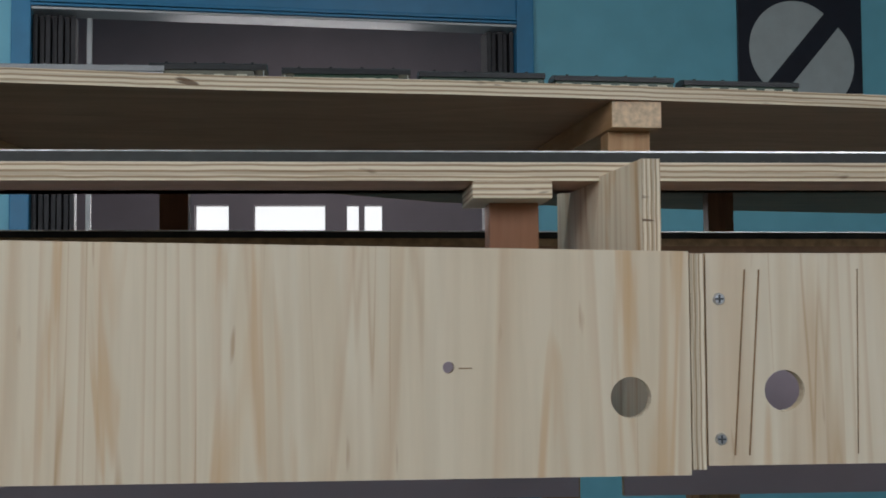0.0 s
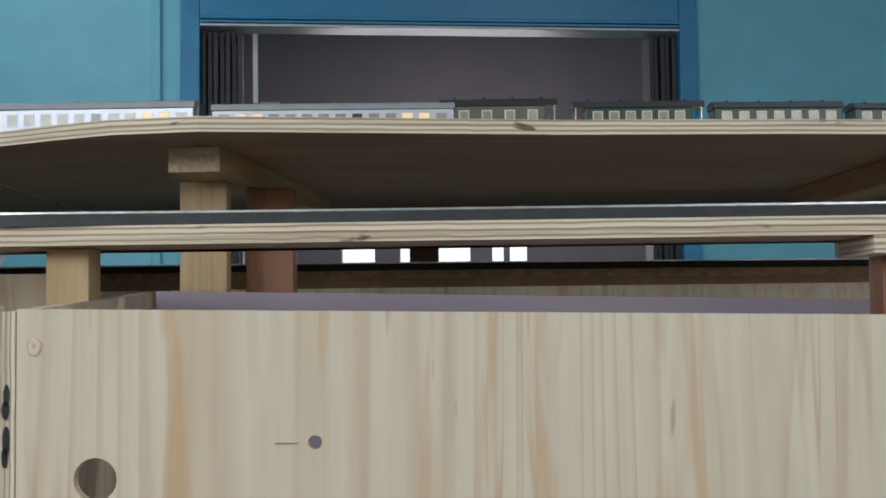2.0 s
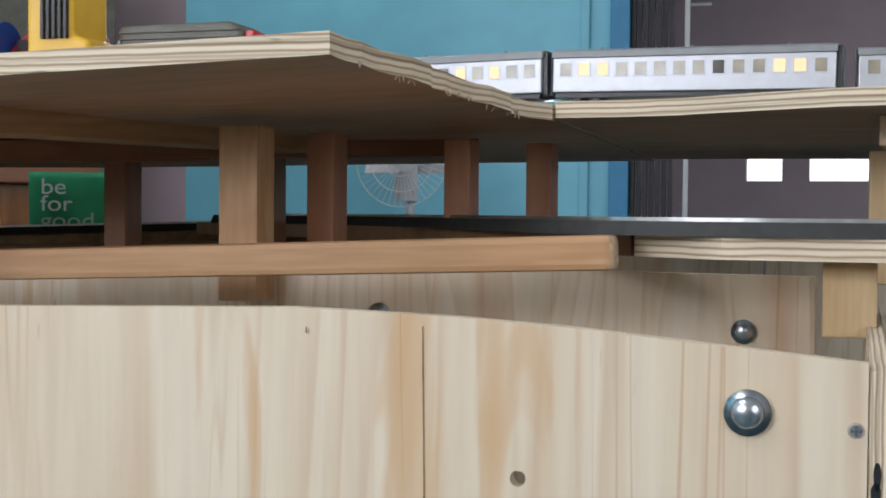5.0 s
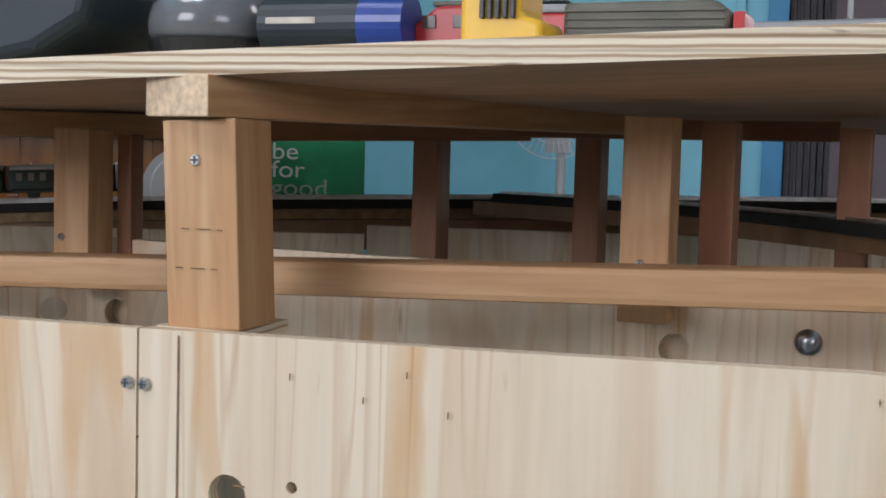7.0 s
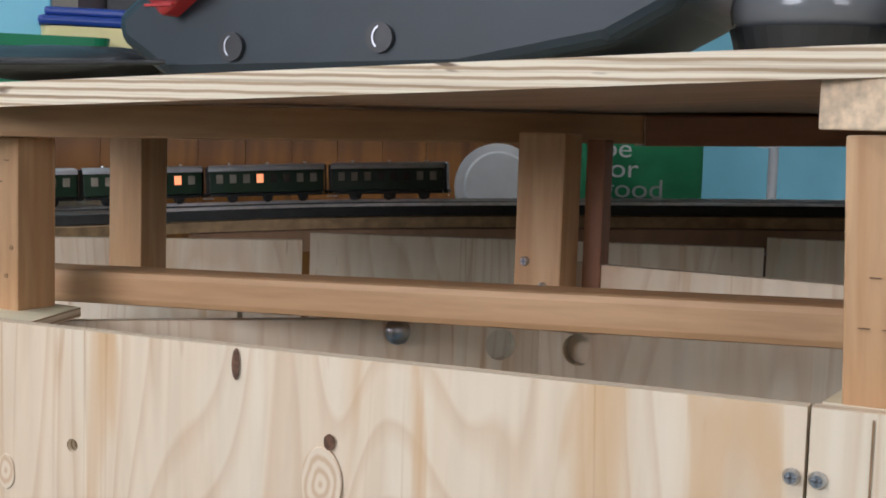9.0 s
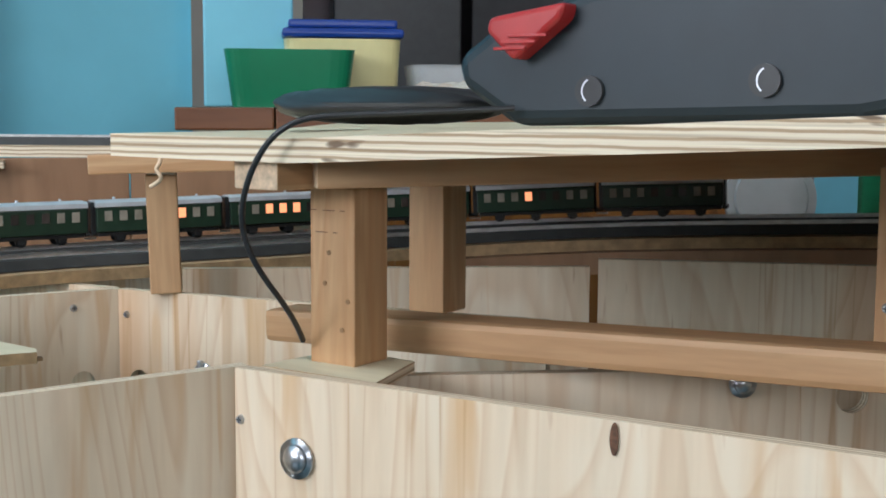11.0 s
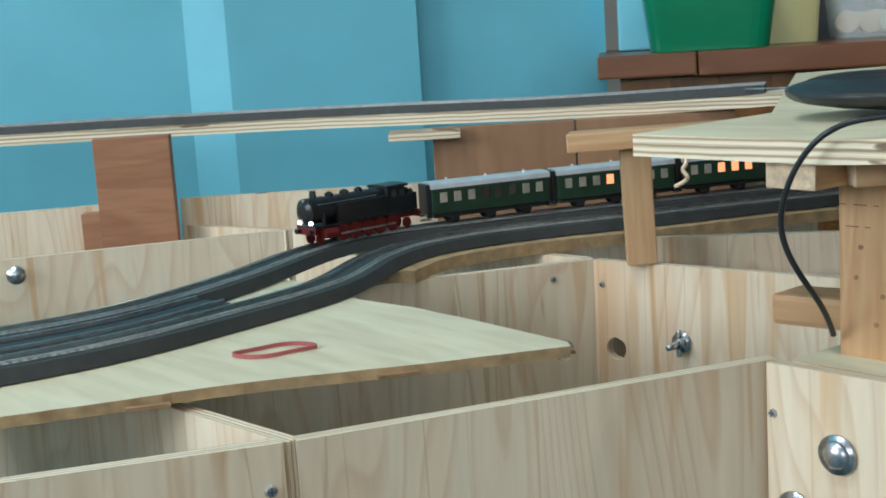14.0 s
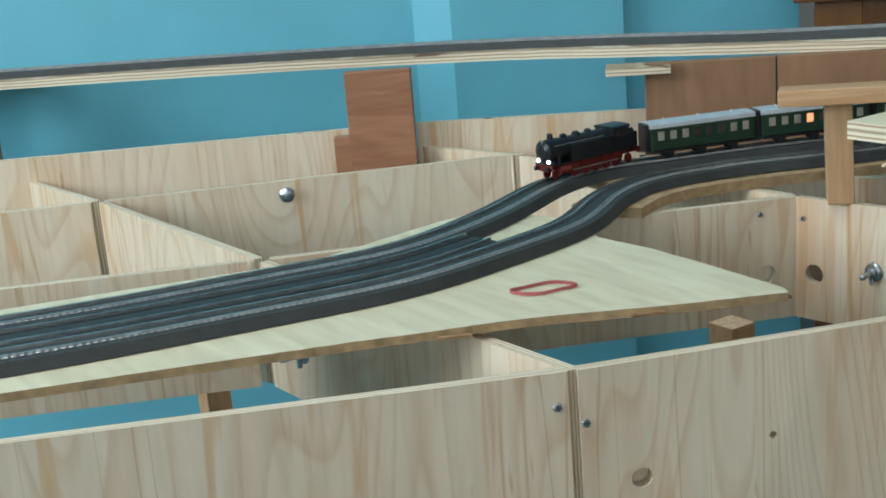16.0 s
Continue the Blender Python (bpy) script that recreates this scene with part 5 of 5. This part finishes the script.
for k in range(14):
    x, y = 0.35 + 0.011 * k, 0.1 + rb.uniform(0, 0.07)
    bm = cyl(0.017, 0.016, 0.006, n=18)
    tagged(part("biscuit", bm, CREAM if k % 3 else ENDGRAIN, None, m=CM @ pose(x, y, 1.0675 + rb.uniform(0, 0.006), 70, rb.uniform(-30, 30), 0)), "round pale biscuit standing in the container", "biscuit", "biscuits in the container")
kit = thing("shelf_clutter", "dark boxes stacked behind the counter", "boxes")
for x0_, x1_, z0_, z1_, mt in ((0.25, 0.5, 1.0, 1.42, BLACK), (0.52, 0.8, 1.0, 1.36, CURTAIN), (0.82, 1.1, 1.0, 1.5, OLIVE)):
    part("box", box((x0_, 0.75, z0_ - 1.0), (x1_, 0.89, z1_), 0.004), mt, kit, m=CM)

# ---- bag, table, dish and fan behind the layout ----
bag = thing("shopping_bag", "green fabric shopping bag with white words", "bag")
bm = bmesh.new()
bmesh.ops.create_grid(bm, x_segments=14, y_segments=14, size=0.5)
top = list(bm.verts)
for v in top:
    x, z = v.co.x, v.co.y
    v.co = Vector((x * 0.145, 0.006 * math.sin(9 * x + 3 * z) - 0.03 * (0.5 - abs(x)), z * 0.2 + 0.1))
r = bmesh.ops.extrude_face_region(bm, geom=list(bm.faces))
bmesh.ops.translate(bm, verts=[v for v in r["geom"] if isinstance(v, bmesh.types.BMVert)], vec=(0, 0.07, 0))
BM = pose(-1.5, 0.9, 0.91, 0, 0, 26) @ Matrix.Diagonal((0.92, 0.62, 0.55, 1))
BW = pose(-1.5, 0.9, 0.91, 0, 0, 26) @ Matrix.Diagonal((0.72, 0.62, 0.62, 1))
part("body", bm, FABRIC, bag, m=BM, smooth=True)
for k, wd in enumerate(("be", "for", "good")):
    fc = bpy.data.curves.new("word", 'FONT')
    fc.body, fc.size, fc.extrude = wd, 0.048, 0.0006
    fc.materials.append(WHITEPLASTIC)
    fo = new("word", fc)
    fo.parent = bag
    fo.matrix_world = BW @ pose(-0.068, -0.031, 0.13 - 0.036 * k, 90, 0, 0)
    fo["label"] = "white printed word"
tbl = thing("side_table", "plain dark wooden side table", "table")
part("tabletop", box((-1.66, 0.82, 0.888), (-1.36, 1.1, 0.909), 0.003), COUNTER, tbl)
for x in (-1.61, -1.39):
    for y in (0.9, 1.07):
        part("leg", box((x - 0.02, y - 0.02, 0), (x + 0.02, y + 0.02, 0.8875), 0.002), COUNTER, tbl)
dish = thing("round_dish", "round pale plastic dish standing on edge", "dish")
bm = cyl(0.085, 0.085, 0.012, n=40)
cyl(0.07, 0.066, 0.004, Matrix.Translation((0, 0, 0.0085)), 40, bm)
part("dish", bm, WHITEPLASTIC, dish, m=pose(-1.66, 0.86, 0.95, 84, 0, 38) @ Matrix.Diagonal((0.6, 0.6, 0.6, 1)))
fan = thing("pedestal_fan", "white pedestal fan with wire cage", "fan")
FC = Vector((-1.91, 3.5, 1.15))
part("hub", cyl(0.03, 0.04, 0.09, Matrix.Translation(FC + Vector((0, 0.03, 0))) @ Matrix.Rotation(radians(90), 4, 'X'), 24), WHITEPLASTIC, fan)
part("pole", cyl(0.014, 0.016, 1.02, Matrix.Translation((FC.x, FC.y + 0.05, 0.57)), 16), WHITEPLASTIC, fan)
part("foot", cyl(0.17, 0.13, 0.04, Matrix.Translation((FC.x, FC.y + 0.05, 0.02)), 32), WHITEPLASTIC, fan)
for k in range(4):
    part("blade", box((0.02, -0.05, -0.002), (0.14, 0.05, 0.002), 0.0015), WHITEPLASTIC, fan, m=Matrix.Translation(FC) @ Matrix.Rotation(radians(90), 4, 'X') @ Matrix.Rotation(radians(90 * k), 4, 'Z') @ Matrix.Rotation(radians(20), 4, 'X'))
bm = bmesh.new()
for k in range(44):
    a = math.tau * k / 44
    m_ = Matrix.Translation(FC + Vector((0.085 * math.cos(a), -0.05, 0.085 * math.sin(a)))) @ Matrix.Rotation(-a, 4, 'Y') @ Matrix.Rotation(radians(90), 4, 'Y')
    cyl(0.0012, 0.0012, 0.15, m_, 5, bm)
for rr in (0.06, 0.11, 0.16):
    pth = [FC + Vector((rr * math.cos(a), -0.05, rr * math.sin(a))) for a in np.linspace(0, math.tau, 48)]
    for a, b in zip(pth, pth[1:]):
        m_, l_ = frame_of(a, b)
        cyl(0.0018, 0.0018, l_, m_ @ Matrix.Translation((l_ / 2, 0, 0)) @ Matrix.Rotation(radians(90), 4, 'Y'), 5, bm)
part("cage", bm, WHITEPLASTIC, fan)["kind"] = "stuff"

# battens for the added ceiling tubes, out of view
for tx, ty in ADDED_TUBES:
    tf = thing("added_ceiling_light", "added white fluorescent batten on the ceiling, out of view", "light", group="ceiling lights")
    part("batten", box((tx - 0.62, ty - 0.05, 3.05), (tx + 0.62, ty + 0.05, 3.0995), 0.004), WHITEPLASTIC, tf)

# windows assumed behind the camera, out of view
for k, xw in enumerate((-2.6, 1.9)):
    w_ = tagged(thing("window_%d" % (k + 1), "assumed white framed window behind the camera, letting daylight in", "window"), kind="structure")
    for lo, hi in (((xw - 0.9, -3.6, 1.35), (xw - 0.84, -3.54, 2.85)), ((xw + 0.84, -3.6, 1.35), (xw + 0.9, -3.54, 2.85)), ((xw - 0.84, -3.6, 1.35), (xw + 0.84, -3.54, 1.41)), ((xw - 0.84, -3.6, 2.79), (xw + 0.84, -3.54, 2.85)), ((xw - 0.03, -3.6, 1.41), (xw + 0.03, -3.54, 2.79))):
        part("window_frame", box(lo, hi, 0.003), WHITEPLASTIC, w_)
